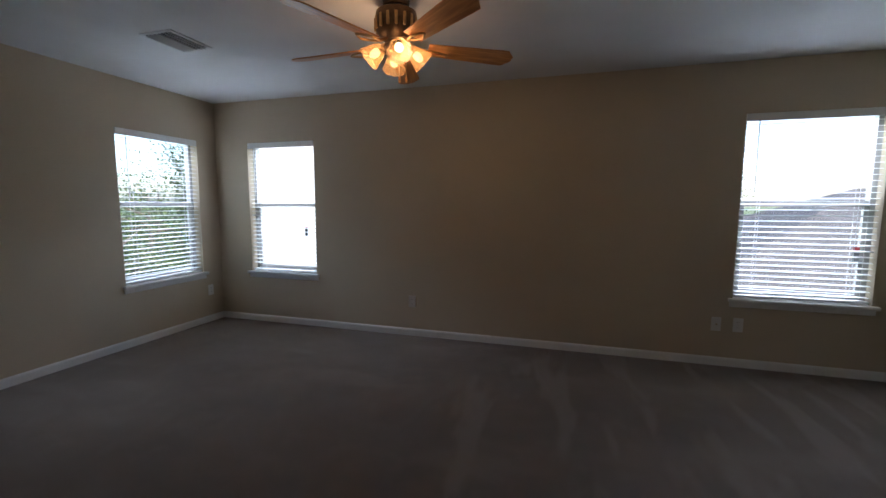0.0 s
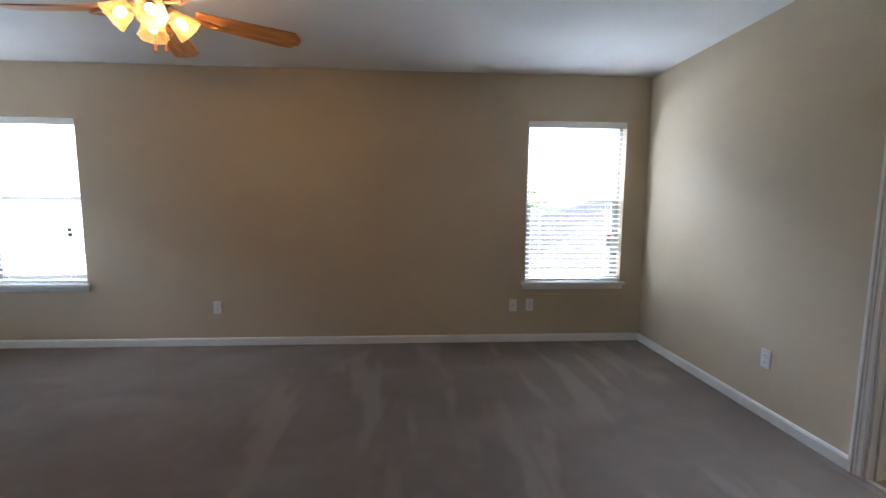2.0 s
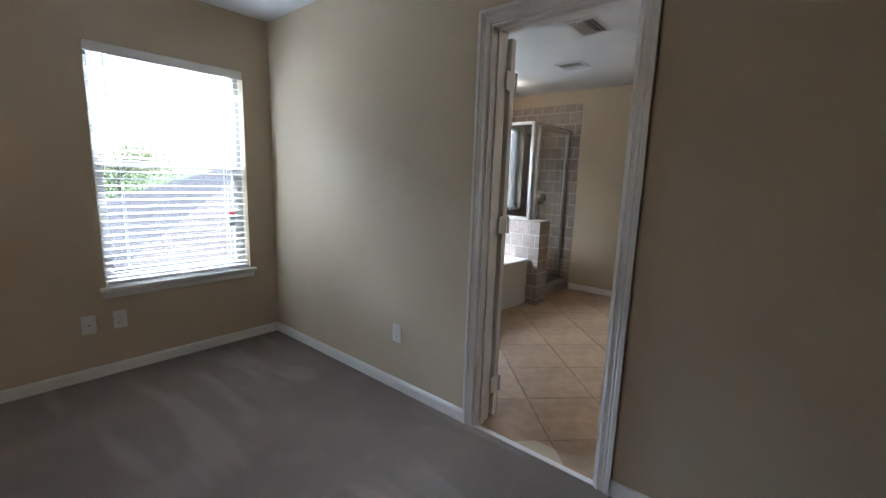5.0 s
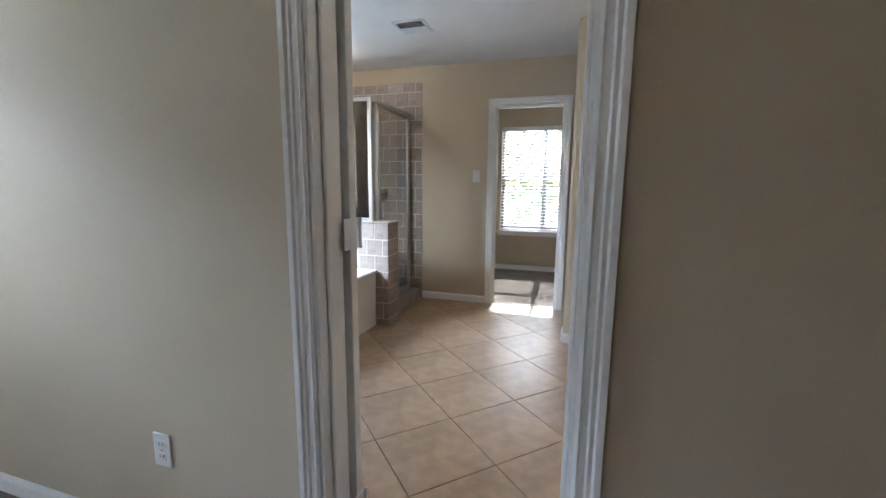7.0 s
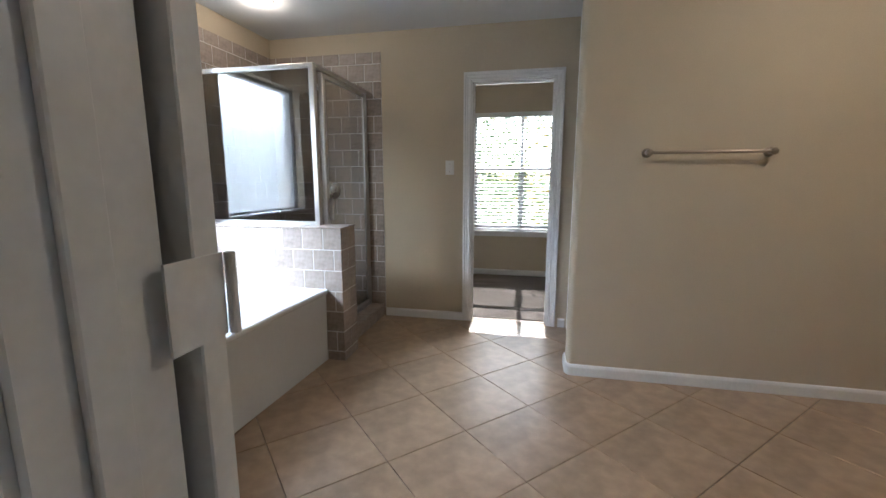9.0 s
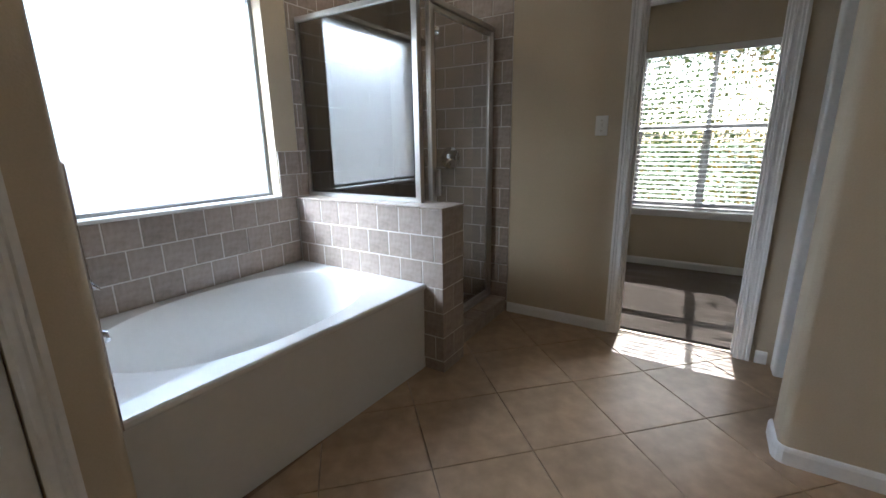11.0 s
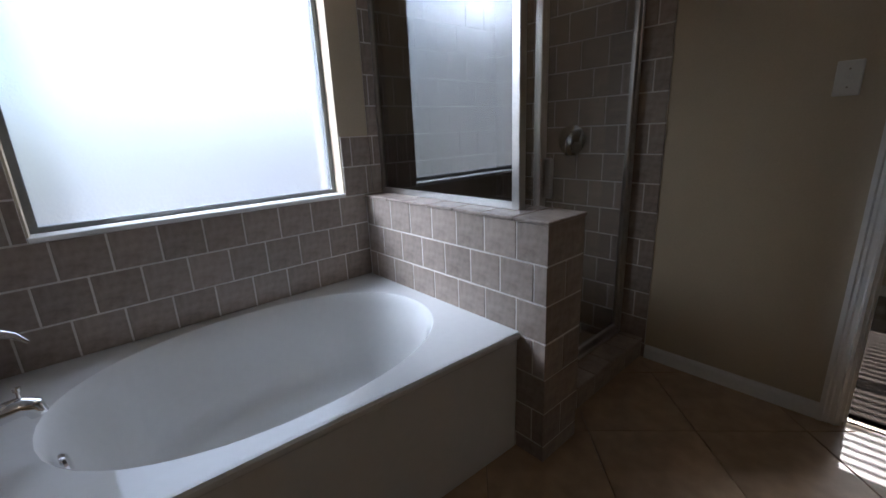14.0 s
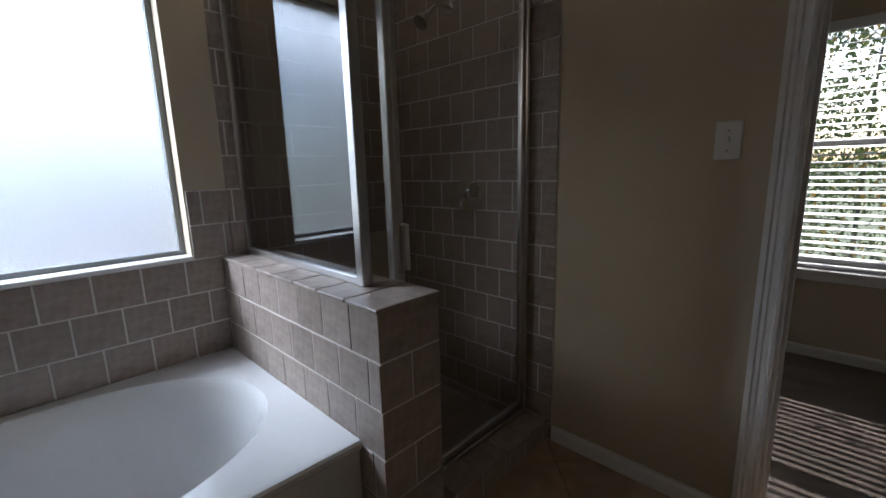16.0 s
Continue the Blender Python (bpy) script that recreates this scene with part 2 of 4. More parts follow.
# ---- mesh helpers ----
def box(bm, x0, x1, y0, y1, z0, z1, bevel=0.0, seg=1):
    x0, x1, y0, y1, z0, z1 = min(x0, x1), max(x0, x1), min(y0, y1), max(y0, y1), min(z0, z1), max(z0, z1)
    made = bmesh.ops.create_cube(bm, size=1.0, matrix=Matrix.Translation(((x0 + x1) / 2, (y0 + y1) / 2, (z0 + z1) / 2)) @ Matrix.Diagonal((x1 - x0, y1 - y0, z1 - z0, 1)))
    if bevel:
        edges = list({e for v in made["verts"] for e in v.link_edges})
        bmesh.ops.bevel(bm, geom=edges, offset=bevel, segments=seg, affect="EDGES", profile=0.5)
    return bm


def cyl(bm, a, b, r, r2=None, seg=20):
    a, b = Vector(a), Vector(b)
    d = b - a
    m = Matrix.Translation((a + b) / 2) @ d.to_track_quat("Z", "Y").to_matrix().to_4x4()
    bmesh.ops.create_cone(bm, cap_ends=True, segments=seg, radius1=r, radius2=r if r2 is None else r2, depth=d.length, matrix=m)
    return bm


def lathe(bm, rows, m=None, seg=28):
    """Turns (radius, height) rows round z."""
    m = m or Matrix()
    rings = [[bm.verts.new(m @ Vector((r * math.cos(2 * math.pi * i / seg), r * math.sin(2 * math.pi * i / seg), z))) for i in range(seg)] for r, z in rows]
    for p, q in zip(rings, rings[1:]):
        for i in range(seg):
            bm.faces.new((p[i], p[(i + 1) % seg], q[(i + 1) % seg], q[i]))
    return bm


def tube(bm, pts, radii, seg=12):
    """A round bar through points with a radius at each."""
    pts = [Vector(p) for p in pts]
    rings = []
    for i, p in enumerate(pts):
        d = (pts[min(i + 1, len(pts) - 1)] - pts[max(i - 1, 0)]).normalized()
        q = d.to_track_quat("Z", "Y").to_matrix()
        rings.append([bm.verts.new(p + q @ Vector((radii[i] * math.cos(2 * math.pi * k / seg), radii[i] * math.sin(2 * math.pi * k / seg), 0))) for k in range(seg)])
    for a, b in zip(rings, rings[1:]):
        for k in range(seg):
            bm.faces.new((a[k], a[(k + 1) % seg], b[(k + 1) % seg], b[k]))
    bm.faces.new(rings[0][::-1])
    bm.faces.new(rings[-1])
    return bm


def to_mesh(name, bm, material, smooth=False):
    bmesh.ops.recalc_face_normals(bm, faces=bm.faces[:])
    me = bpy.data.meshes.new(name)
    bm.to_mesh(me)
    bm.free()
    me.materials.append(material)
    if smooth:
        me.shade_smooth()
        me.set_sharp_from_angle(angle=radians(40))
    return me


def part(name, bm, material, parent=None, label="", smooth=False):
    ob = new(name, to_mesh(name, bm, material, smooth))
    ob.parent = parent
    if label:
        ob["label"] = label
    return ob


def thing(name, m, label, category, group="", kind=""):
    ob = new(name)
    ob.matrix_world = m
    return tagged(ob, label, category, group, kind)


def B():
    return bmesh.new()


def slab(name, axis, at, thick, u0, u1, z0, z1, holes, material, label):
    """An upright wall in the plane axis = at, thick towards +axis, with rectangular holes (u0, u1, z0, z1)."""
    us = sorted({u0, u1, *[h[0] for h in holes], *[h[1] for h in holes]})
    zs = sorted({z0, z1, *[h[2] for h in holes], *[h[3] for h in holes]})
    us, zs = [u for u in us if u0 <= u <= u1], [z for z in zs if z0 <= z <= z1]
    solid = {}
    for i in range(len(us) - 1):
        for j in range(len(zs) - 1):
            c = ((us[i] + us[i + 1]) / 2, (zs[j] + zs[j + 1]) / 2)
            solid[i, j] = not any(h[0] < c[0] < h[1] and h[2] < c[1] < h[3] for h in holes)
    bm = B()
    cache = {}

    def v(i, j, k):
        if (i, j, k) not in cache:
            a = at + (thick if k else 0)
            cache[i, j, k] = bm.verts.new((a, us[i], zs[j]) if axis == "x" else (us[i], a, zs[j]))
        return cache[i, j, k]
    for (i, j), s in solid.items():
        if not s:
            continue
        for k in (0, 1):
            bm.faces.new((v(i, j, k), v(i + 1, j, k), v(i + 1, j + 1, k), v(i, j + 1, k)))
        for (di, dj), (p, q) in {(-1, 0): ((i, j), (i, j + 1)), (1, 0): ((i + 1, j), (i + 1, j + 1)), (0, -1): ((i, j), (i + 1, j)), (0, 1): ((i, j + 1), (i + 1, j + 1))}.items():
            if not solid.get((i + di, j + dj)):
                bm.faces.new((v(*p, 0), v(*q, 0), v(*q, 1), v(*p, 1)))
    return tagged(part(name, bm, material), label, "wall", kind="structure")


# ---- plan ----
XW, XD, XB, XF, XR = -2.425, 3.884, 4.004, 7.15, 9.0      # bedroom west, door wall faces, far bath wall, far room's east wall
YN, YB, YS = 5.405, 5.262, -0.6                           # bedroom north, bath north, south
HB, HBB = 2.45, 2.40                                      # bedroom ceiling, bathroom and far room ceiling
D0, D1, DH = 2.660, 3.336, 2.033                           # bedroom-bath doorway
F0, F1 = 2.826, 3.490                                    # far doorway
TX0, TX1, TY0 = 4.778, 6.157, 4.305                         # tub
WIN_N = [(-1.99, -1.148, 2.0), (2.757, 3.672, 2.05)]
WZ0, WZ1 = 0.575, 2.008
W_W = (4.29, 5.148)
BW = (4.945, 6.045, 0.92, 2.065)
FW = (2.53, 3.73, 0.57, 2.02)

slab("wall_north", "y", YN, 0.16, XW - 0.16, XD, -0.2, HB + 0.1, [(a, b, WZ0, c) for a, b, c in WIN_N], WALL, "tan painted bedroom wall with two windows")
slab("wall_west", "x", XW - 0.16, 0.16, YS - 0.12, YN, -0.2, HB + 0.1, [(*W_W, WZ0, WZ1)], WALL, "tan painted bedroom wall with one window")
slab("wall_south", "y", YS - 0.12, 0.12, XW, XB, -0.2, HB + 0.1, [], WALL, "plain tan painted bedroom wall")
slab("wall_east", "x", XD, XB - XD, YS, YN + 0.16, -0.2, HB + 0.1, [(D0, D1, 0.0, DH)], WALL, "tan painted wall with the bathroom doorway")
slab("wall_bath_north", "y", YB, 0.22, XB, XF + 0.12, -0.2, HB + 0.1, [BW], WALL, "tan painted bathroom wall with a large window")
slab("wall_bath_east", "x", XF, 0.12, 0.3, YB, -0.2, HB + 0.1, [(F0, F1, 0.0, 1.99)], WALL, "tan painted bathroom wall with a doorway")
slab("wall_bath_south", "y", 0.18, 0.12, XB, XR, -0.2, HB + 0.1, [], WALL, "plain tan painted bathroom wall")
slab("wall_closet_south", "y", 4.27, 0.10, XB, 4.70, -0.2, HB + 0.1, [(4.06, 4.605, 0.0, DH)], WALL, "tan painted wall with a white closet door")
slab("wall_far_east", "x", XR, 0.16, 0.18, 5.2, -0.2, HB + 0.1, [FW], WALL, "tan painted far room wall with a wide window")
slab("wall_far_north", "y", 4.6, 0.12, XF + 0.12, XR, -0.2, HB + 0.1, [], WALL, "plain tan far room wall")


def rounded_wall(name, x0, x1, y0, y1, z0, z1, r, corners, label):
    """A wall block with bullnose corners; corners: which of sw, se, ne, nw are rounded."""
    bm = B()
    loop = []
    for key, cx, cy, a0 in (("sw", x0, y0, 180), ("se", x1, y0, 270), ("ne", x1, y1, 0), ("nw", x0, y1, 90)):
        if key not in corners:
            loop.append((cx, cy))
            continue
        ox, oy = cx + (r if "w" in key else -r), cy + (r if key[0] == "s" else -r)
        for i in range(9):
            a = radians(a0 + 90 * i / 8)
            loop.append((ox + r * math.cos(a), oy + r * math.sin(a)))
    lo, hi = [bm.verts.new((x, y, z0)) for x, y in loop], [bm.verts.new((x, y, z1)) for x, y in loop]
    bm.faces.new(lo[::-1])
    bm.faces.new(hi)
    for i in range(len(loop)):
        k = (i + 1) % len(loop)
        bm.faces.new((lo[i], lo[k], hi[k], hi[i]))
    return tagged(part(name, bm, WALL, smooth=True), label, "wall", kind="structure")


rounded_wall("wall_tub_end", 4.70, TX0 - 0.008, 4.27, YB, -0.2, HB + 0.1, 0.03, ("se",), "tan painted wall with a rounded edge at the tub")
rounded_wall("wall_towel", 6.27, 6.455, 0.3, 2.735, -0.2, HB + 0.1, 0.035, ("nw", "ne"), "tan painted wall with bullnose corners holding a towel bar")

bm = box(B(), XW, XD, YS, YN, -0.2, 0.0)
tagged(part("floor_carpet", bm, CARPET), "taupe cut-pile bedroom carpet with vacuum strokes", "carpet", kind="structure")
bm = box(B(), XF + 0.06, XR, 0.3, 4.6, -0.2, 0.0)
tagged(part("floor_carpet_far", bm, CARPET), "taupe cut-pile carpet in sunlight", "carpet", kind="structure")
floor_bath = tagged(part("floor_bath", box(B(), XD + 0.003, XF + 0.057, 0.3, YB, -0.2, -0.010), FGROUT), "tan ceramic floor tiles laid diagonally", "floor", kind="structure")
bm = box(B(), XW, XR, YS, 5.5, HB, HB + 0.1)
tagged(part("ceiling_bath", box(B(), XB, XR, 0.3, YB, HBB, HB - 0.002), CEIL), "white textured bathroom ceiling", "ceiling", kind="structure")
tagged(part("ceiling", bm, CEIL), "white textured flat ceiling", "ceiling", kind="structure")
bm = box(B(), XD + 0.0, XD + 0.03, D0, D1, -0.01, 0.006, 0.004)
tagged(part("threshold", bm, TRIM), "pale strip between carpet and tile", "threshold", kind="structure")
bm = box(B(), XF + 0.045, XF + 0.075, F0, F1, -0.01, 0.006, 0.004)
tagged(part("threshold", bm, NICKEL), "metal strip between tile and carpet", "threshold", kind="structure")

# ---- baseboards ----
BASE_N = [(0.0, 0.0), (0.014, 0.0), (0.014, 0.054), (0.010, 0.064), (0.006, 0.069), (0.0, 0.071)]


def baseboard(pts, side):
    """Runs along the wall's foot through plan points; side: +1 stands out to the left of the way, -1 to the right."""
    bm = B()
    n = len(pts)
    rows = []
    for i, p in enumerate(pts):
        p = Vector(p)
        dirs = []
        if i:
            dirs.append((p - Vector(pts[i - 1])).normalized())
        if i < n - 1:
            dirs.append((Vector(pts[i + 1]) - p).normalized())
        ns = [Vector((-d.y, d.x)) * side for d in dirs]
        off = ns[0] if len(ns) == 1 else (ns[0] + ns[1]) / (1 + ns[0].dot(ns[1]))
        rows.append([bm.verts.new((p.x + off.x * d, p.y + off.y * d, z)) for d, z in BASE_N])
    for a, b in zip(rows, rows[1:]):
        for k in range(len(BASE_N)):
            j = (k + 1) % len(BASE_N)
            bm.faces.new((a[k], a[j], b[j], b[k]))
    bm.faces.new(rows[0])
    bm.faces.new(rows[-1][::-1])
    return tagged(part("baseboard", bm, TRIM), "white painted baseboard along the wall", "baseboard", kind="structure")


CW = 0.058
baseboard([(XD, D1 + CW), (XD, YN), (XW, YN), (XW, YS), (XD, YS), (XD, D0 - CW)], 1)
baseboard([(XF, F1 + CW), (XF, 4.24)], 1)
arc = [(6.305 + 0.035 * math.cos(radians(a)), 2.70 + 0.035 * math.sin(radians(a))) for a in (90, 112, 135, 158, 180)]
baseboard([(6.45, 2.735), *arc, (6.27, 0.3)], -1)
baseboard([(XF, 2.745), (XF, 2.69)], -1)
baseboard([(XR, 0.3), (XR, 4.6), (XF + 0.12, 4.6)], 1)
baseboard([(XB, 0.3), (XB, D0 - CW)], -1)

# ---- door casings, jambs, doors ----
CASE = [(u * 0.92, d) for u, d in [(0.0, 0.0), (0.0, 0.009), (0.010, 0.013), (0.016, 0.010), (0.030, 0.010), (0.036, 0.014), (0.046, 0.012), (0.052, 0.018), (0.068, 0.018), (0.068, 0.0)]]


def casing(m, w, h, parent):
    """Mitred trim round an opening w wide and h high; local x along the wall, -y out of it."""
    bm = B()
    rows = [[bm.verts.new(m @ Vector((x, -d, z))) for x, z in ((-u, 0.002), (-u, h + u), (w + u, h + u), (w + u, 0.002))] for u, d in CASE]
    for a, b in zip(rows, rows[1:]):
        for k in range(3):
            bm.faces.new((a[k], a[k + 1], b[k + 1], b[k]))
    return part("casing", bm, TRIM, parent)


def doorway(name, m, w, h, depth, label, stop_at):
    """Jambs, head, stops and casings of an opening; local y runs through the wall."""
    ob = thing(name, m, label, "door frame", kind="structure")
    j = 0.016
    for nm, x0, x1, z0, z1 in (("jamb", 0, j, 0, h), ("jamb", w - j, w, 0, h), ("head_jamb", j, w - j, h - j, h)):
        part(nm, box(B(), x0, x1, -0.003, depth + 0.003, z0, z1), TRIM, ob)
    for x0, x1, z0, z1 in ((j, j + 0.011, 0, h - j), (w - j - 0.011, w - j, 0, h - j), (j + 0.011, w - j - 0.011, h - j - 0.011, h - j)):
        part("door_stop", box(B(), x0, x1, stop_at, stop_at + 0.035, z0, z1, 0.002), TRIM, ob)
    casing(Matrix.Translation((0.005, -0.003, 0)), w - 0.01, h - 0.005, ob)
    casing(Matrix.Translation((w - 0.005, depth + 0.003, 0)) @ pose(0, 0, 0, 0, 0, 180), w - 0.01, h - 0.005, ob)
    return ob


# local x runs along the wall to the right as seen from the near side
doorway("door_frame_1", pose(XD, D1, 0, 0, 0, -90), D1 - D0, DH, XB - XD, "white painted moulded bathroom door frame", 0.035)
doorway("door_frame_2", pose(XF, F1, 0, 0, 0, -90), F1 - F0, 1.99, 0.12, "white painted moulded far door frame", 0.035)


def door(name, m, w, h, label, knob=True):
    """A six-panel leaf, hinged at local x = 0, with its face at y = 0 and its thickness towards +y."""
    ob = thing(name, m, label, "door")
    part("leaf", box(B(), 0, w, 0, 0.035, 0.012, h, 0.002), TRIM, ob)
    for x0, x1 in ((0.09, w / 2 - 0.045), (w / 2 + 0.045, w - 0.09)):
        for z0, z1 in ((0.22, 0.80), (0.95, 1.55), (1.66, 1.88)):
            for y0, y1 in ((-0.004, 0.0), (0.035, 0.039)):
                bm = box(B(), x0, x1, y0, y1, z0, z1)
                for f in list(bm.faces):
                    if abs(f.normal.y) > 0.9 and (f.calc_center_median().y < -0.002 or f.calc_center_median().y > 0.037):
                        bmesh.ops.inset_individual(bm, faces=[f], thickness=0.018, depth=0.0)
                part("panel", bm, TRIM, ob)
    for z in (0.20, 1.09, 1.80):
        hinge = part("hinge", box(B(), -0.003, -0.0002, 0.0, 0.072 if not knob else 0.034, z - 0.045, z + 0.045), TRIM, ob, "painted-over butt hinge")
        part("knuckle", cyl(B(), (-0.008, -0.005, z - 0.045), (-0.008, -0.005, z + 0.045), 0.006, seg=12), TRIM, hinge)
    if knob:
        bm = lathe(B(), [(0.0, 0.0), (0.03, 0.0), (0.03, 0.008), (0.011, 0.012), (0.011, 0.035), (0.026, 0.045), (0.026, 0.06), (0.0, 0.068)], pose(w - 0.07, 0, 0.92, 90, 0, 0))
        part("knob", bm, NICKEL, ob, "satin nickel knob", smooth=True)
    return ob


door("door_1", pose(XB + 0.061, D1 - 0.030, 0, 0, 0, 89), 0.58, 2.0, "white panelled bathroom door folded open against the wall", False)
door("door_2", pose(XF + 0.13, F0 + 0.002, 0, 0, 0, -80) @ Matrix.Translation((0, -0.035, 0)), 0.60, 1.965, "white panelled door standing open into the far room")
door("door_3", pose(4.063, 4.292, 0), 0.539, 2.01, "white panelled closet door, closed")
ob = thing("door_frame_3", pose(4.06, 4.27, 0), "white painted moulded closet door frame", "door frame", kind="structure")
casing(Matrix.Translation((0.002, 0, 0)), 0.541, DH - 0.004, ob)
# made-up white board for a bright wall strip beside the far doorway
tagged(part("bright_strip_board", box(B(), 6.94, 7.045, 2.05, 2.685, 0.03, HBB, 0.012, 3), TRIM), "made-up white board for a bright wall strip by the doorway", "trim", kind="structure")


# ---- windows and blinds ----
def window(name, m, w, z0, z1, depth, label, mullion=False, stool=True):
    """Single-hung window in an opening w wide; local y runs outwards, y = 0 is the wall's inner face."""
    ob = thing(name, m, label, "window", kind="structure")
    y0, y1 = depth - 0.075, depth - 0.015
    f = 0.035
    bm = box(B(), 0, f, y0, y1, z0, z1)
    box(bm, w - f, w, y0, y1, z0, z1)
    box(bm, f, w - f, y0, y1, z1 - f, z1)
    box(bm, f, w - f, y0, y1, z0, z0 + f)
    part("window_frame", bm, SASH, ob)
    mid = z0 + (z1 - z0) * 0.525
    spans, sw = [(f, w - f)], 0.016 if mullion else 0.028
    if mullion:
        part("mullion", box(B(), w / 2 - 0.018, w / 2 + 0.018, y0 - 0.005, y1, z0 + f, z1 - f, 0.004), SASH, ob)
        spans = [(f, w / 2 - 0.018), (w / 2 + 0.018, w - f)]
    for a, b in spans:
        part("meeting_rail", box(B(), a, b, y0 + 0.006, y1 - 0.01, mid - 0.022, mid + 0.022, 0.004), SASH, ob)
        bm = box(B(), a, a + sw, y0 + 0.008, y0 + 0.034, z0 + f, mid - 0.022)
        box(bm, b - sw, b, y0 + 0.008, y0 + 0.034, z0 + f, mid - 0.022)
        box(bm, a + sw, b - sw, y0 + 0.008, y0 + 0.034, z0 + f, z0 + f + 0.032)
        part("sash", bm, SASH, ob)
        for c, d, yy in ((z0 + f + 0.03, mid - 0.02, y0 + 0.02), (mid + 0.02, z1 - f + 0.002, y0 + 0.042)):
            g = part("pane", box(B(), a, b, yy, yy + 0.004, c, d), PANE, ob)
            g.visible_shadow = False
    if stool:
        part("window_sill", box(B(), -0.035, w + 0.035, -0.045, 0.0, z0 - 0.026, z0 + 0.002, 0.006, 2), TRIM, ob)
        part("window_sill", box(B(), 0.001, w - 0.001, 0.0, y0, z0 - 0.02, z0 + 0.002), TRIM, ob)
        part("apron", box(B(), -0.022, w + 0.022, -0.016, 0.0, z0 - 0.07, z0 - 0.0265, 0.004, 2), TRIM, ob)
    return ob


def blind(m, w, z0, z1, label, tilt=6, wand=True):
    """Two-inch horizontal blind hung inside the opening."""
    ob = thing("window_blind", m, label, "blind", "two-inch white blinds")
    part("valance", box(B(), 0.004, w - 0.004, -0.006, 0.012, z1 - 0.062, z1 - 0.003, 0.004, 2), BLIND, ob)
    part("headrail", box(B(), 0.01, w - 0.01, 0.014, 0.064, z1 - 0.045, z1 - 0.004), BLIND, ob)
    pitch = 0.0445
    n = int((z1 - z0 - 0.09) / pitch)
    bm = B()
    c = [(-0.0215, 0.0), (-0.011, 0.002), (0.0, 0.0028), (0.011, 0.002), (0.0215, 0.0)]
    top = [[bm.verts.new((x, y, z + 0.0018)) for y, z in c] for x in (0.012, w - 0.012)]
    bot = [[bm.verts.new((x, y, z)) for y, z in c] for x in (0.012, w - 0.012)]
    for k in range(4):
        bm.faces.new((top[0][k], top[0][k + 1], top[1][k + 1], top[1][k]))
        bm.faces.new((bot[0][k], bot[0][k + 1], bot[1][k + 1], bot[1][k]))
    for k in (0, 4):
        bm.faces.new((top[0][k], top[1][k], bot[1][k], bot[0][k]))
    for e in (0, 1):
        bm.faces.new(top[e] + bot[e][::-1])
    me = to_mesh("slat", bm, BLIND)
    for i in range(n):
        s = new("slat", me)
        s.parent = ob
        s.matrix_local = pose(0, 0.037, z1 - 0.085 - i * pitch, tilt + random.uniform(-1, 1))
    part("bottom_rail", box(B(), 0.012, w - 0.012, 0.014, 0.062, z0 + 0.008, z0 + 0.026, 0.003), BLIND, ob)
    for x in (0.14, w - 0.14) if w < 1.1 else (0.14, w / 2, w - 0.14):
        for y in (0.012, 0.062):
            part("ladder_cord", cyl(B(), (x, y, z0 + 0.02), (x, y, z1 - 0.05), 0.0011, seg=6), BLIND, ob)
    if wand:
        part("tilt_wand", cyl(B(), (0.09, -0.008, z1 - 0.62), (0.09, -0.008, z1 - 0.05), 0.0035, seg=8), BLIND, ob, "slim hanging wand")
    return ob


for i, (a, b, c) in enumerate(WIN_N):
    window(f"window_{i + 1}", pose(a, YN, 0), b - a, WZ0, c, 0.16, "single-hung vinyl window with a white sill")
    blind(pose(a, YN, 0), b - a, WZ0 + 0.002, c, "white two-inch blind, slats open, in the window")
window("window_3", pose(XW, W_W[0], 0, 0, 0, 90), W_W[1] - W_W[0], WZ0, WZ1, 0.16, "single-hung vinyl window with a white sill")
blind(pose(XW, W_W[0], 0, 0, 0, 90), W_W[1] - W_W[0], WZ0 + 0.002, WZ1, "white two-inch blind, slats open, in the window")
window("window_4", pose(XR, FW[1], 0, 0, 0, -90), FW[1] - FW[0], FW[2], FW[3], 0.16, "wide twin single-hung vinyl window with a sill", True)
blind(pose(XR, FW[1], 0, 0, 0, -90), FW[1] - FW[0], FW[2] + 0.002, FW[3], "wide white blind, slats open, sun shining through", 14, False)
for i, (a, b, c) in enumerate(WIN_N):
    s = thing("warning_sticker", pose(b - (0.175 if i == 0 else 0.09), YN + 0.080, 1.03 if i == 0 else 0.96), "small red and grey sticker on the window pane", "sticker")
    part("red_band", box(B(), -0.022, 0.022, 0.0, 0.0015, 0.03, 0.055), TAG, s)
    part("grey_label", box(B(), -0.018, 0.022, 0.0, 0.0015, -0.055, 0.029), SLOT if i == 0 else VENT_DARK, s)

# bath window: one fixed obscure pane in a plain return
bw = thing("window_5", pose(BW[0], YB, 0), "large fixed window with frosted obscure glass", "window", kind="structure")
w_, f_ = BW[1] - BW[0], 0.022
bm = box(B(), 0, f_, 0.075, 0.125, BW[2], BW[3])
box(bm, w_ - f_, w_, 0.075, 0.125, BW[2], BW[3])
box(bm, f_, w_ - f_, 0.075, 0.125, BW[3] - f_, BW[3])
box(bm, f_, w_ - f_, 0.075, 0.125, BW[2], BW[2] + f_)
part("window_frame", bm, mat("grey_frame", (0.22, 0.22, 0.22), 0.5), bw)
g = part("pane", box(B(), f_, w_ - f_, 0.096, 0.102, BW[2] + f_, BW[3] - f_), FROST, bw, "frosted pebbled glass")
g.visible_shadow = False
part("window_sill", box(B(), -0.006, w_ + 0.006, -0.012, 0.075, BW[2] - 0.014, BW[2] + 0.004, 0.003), TRIM, bw)

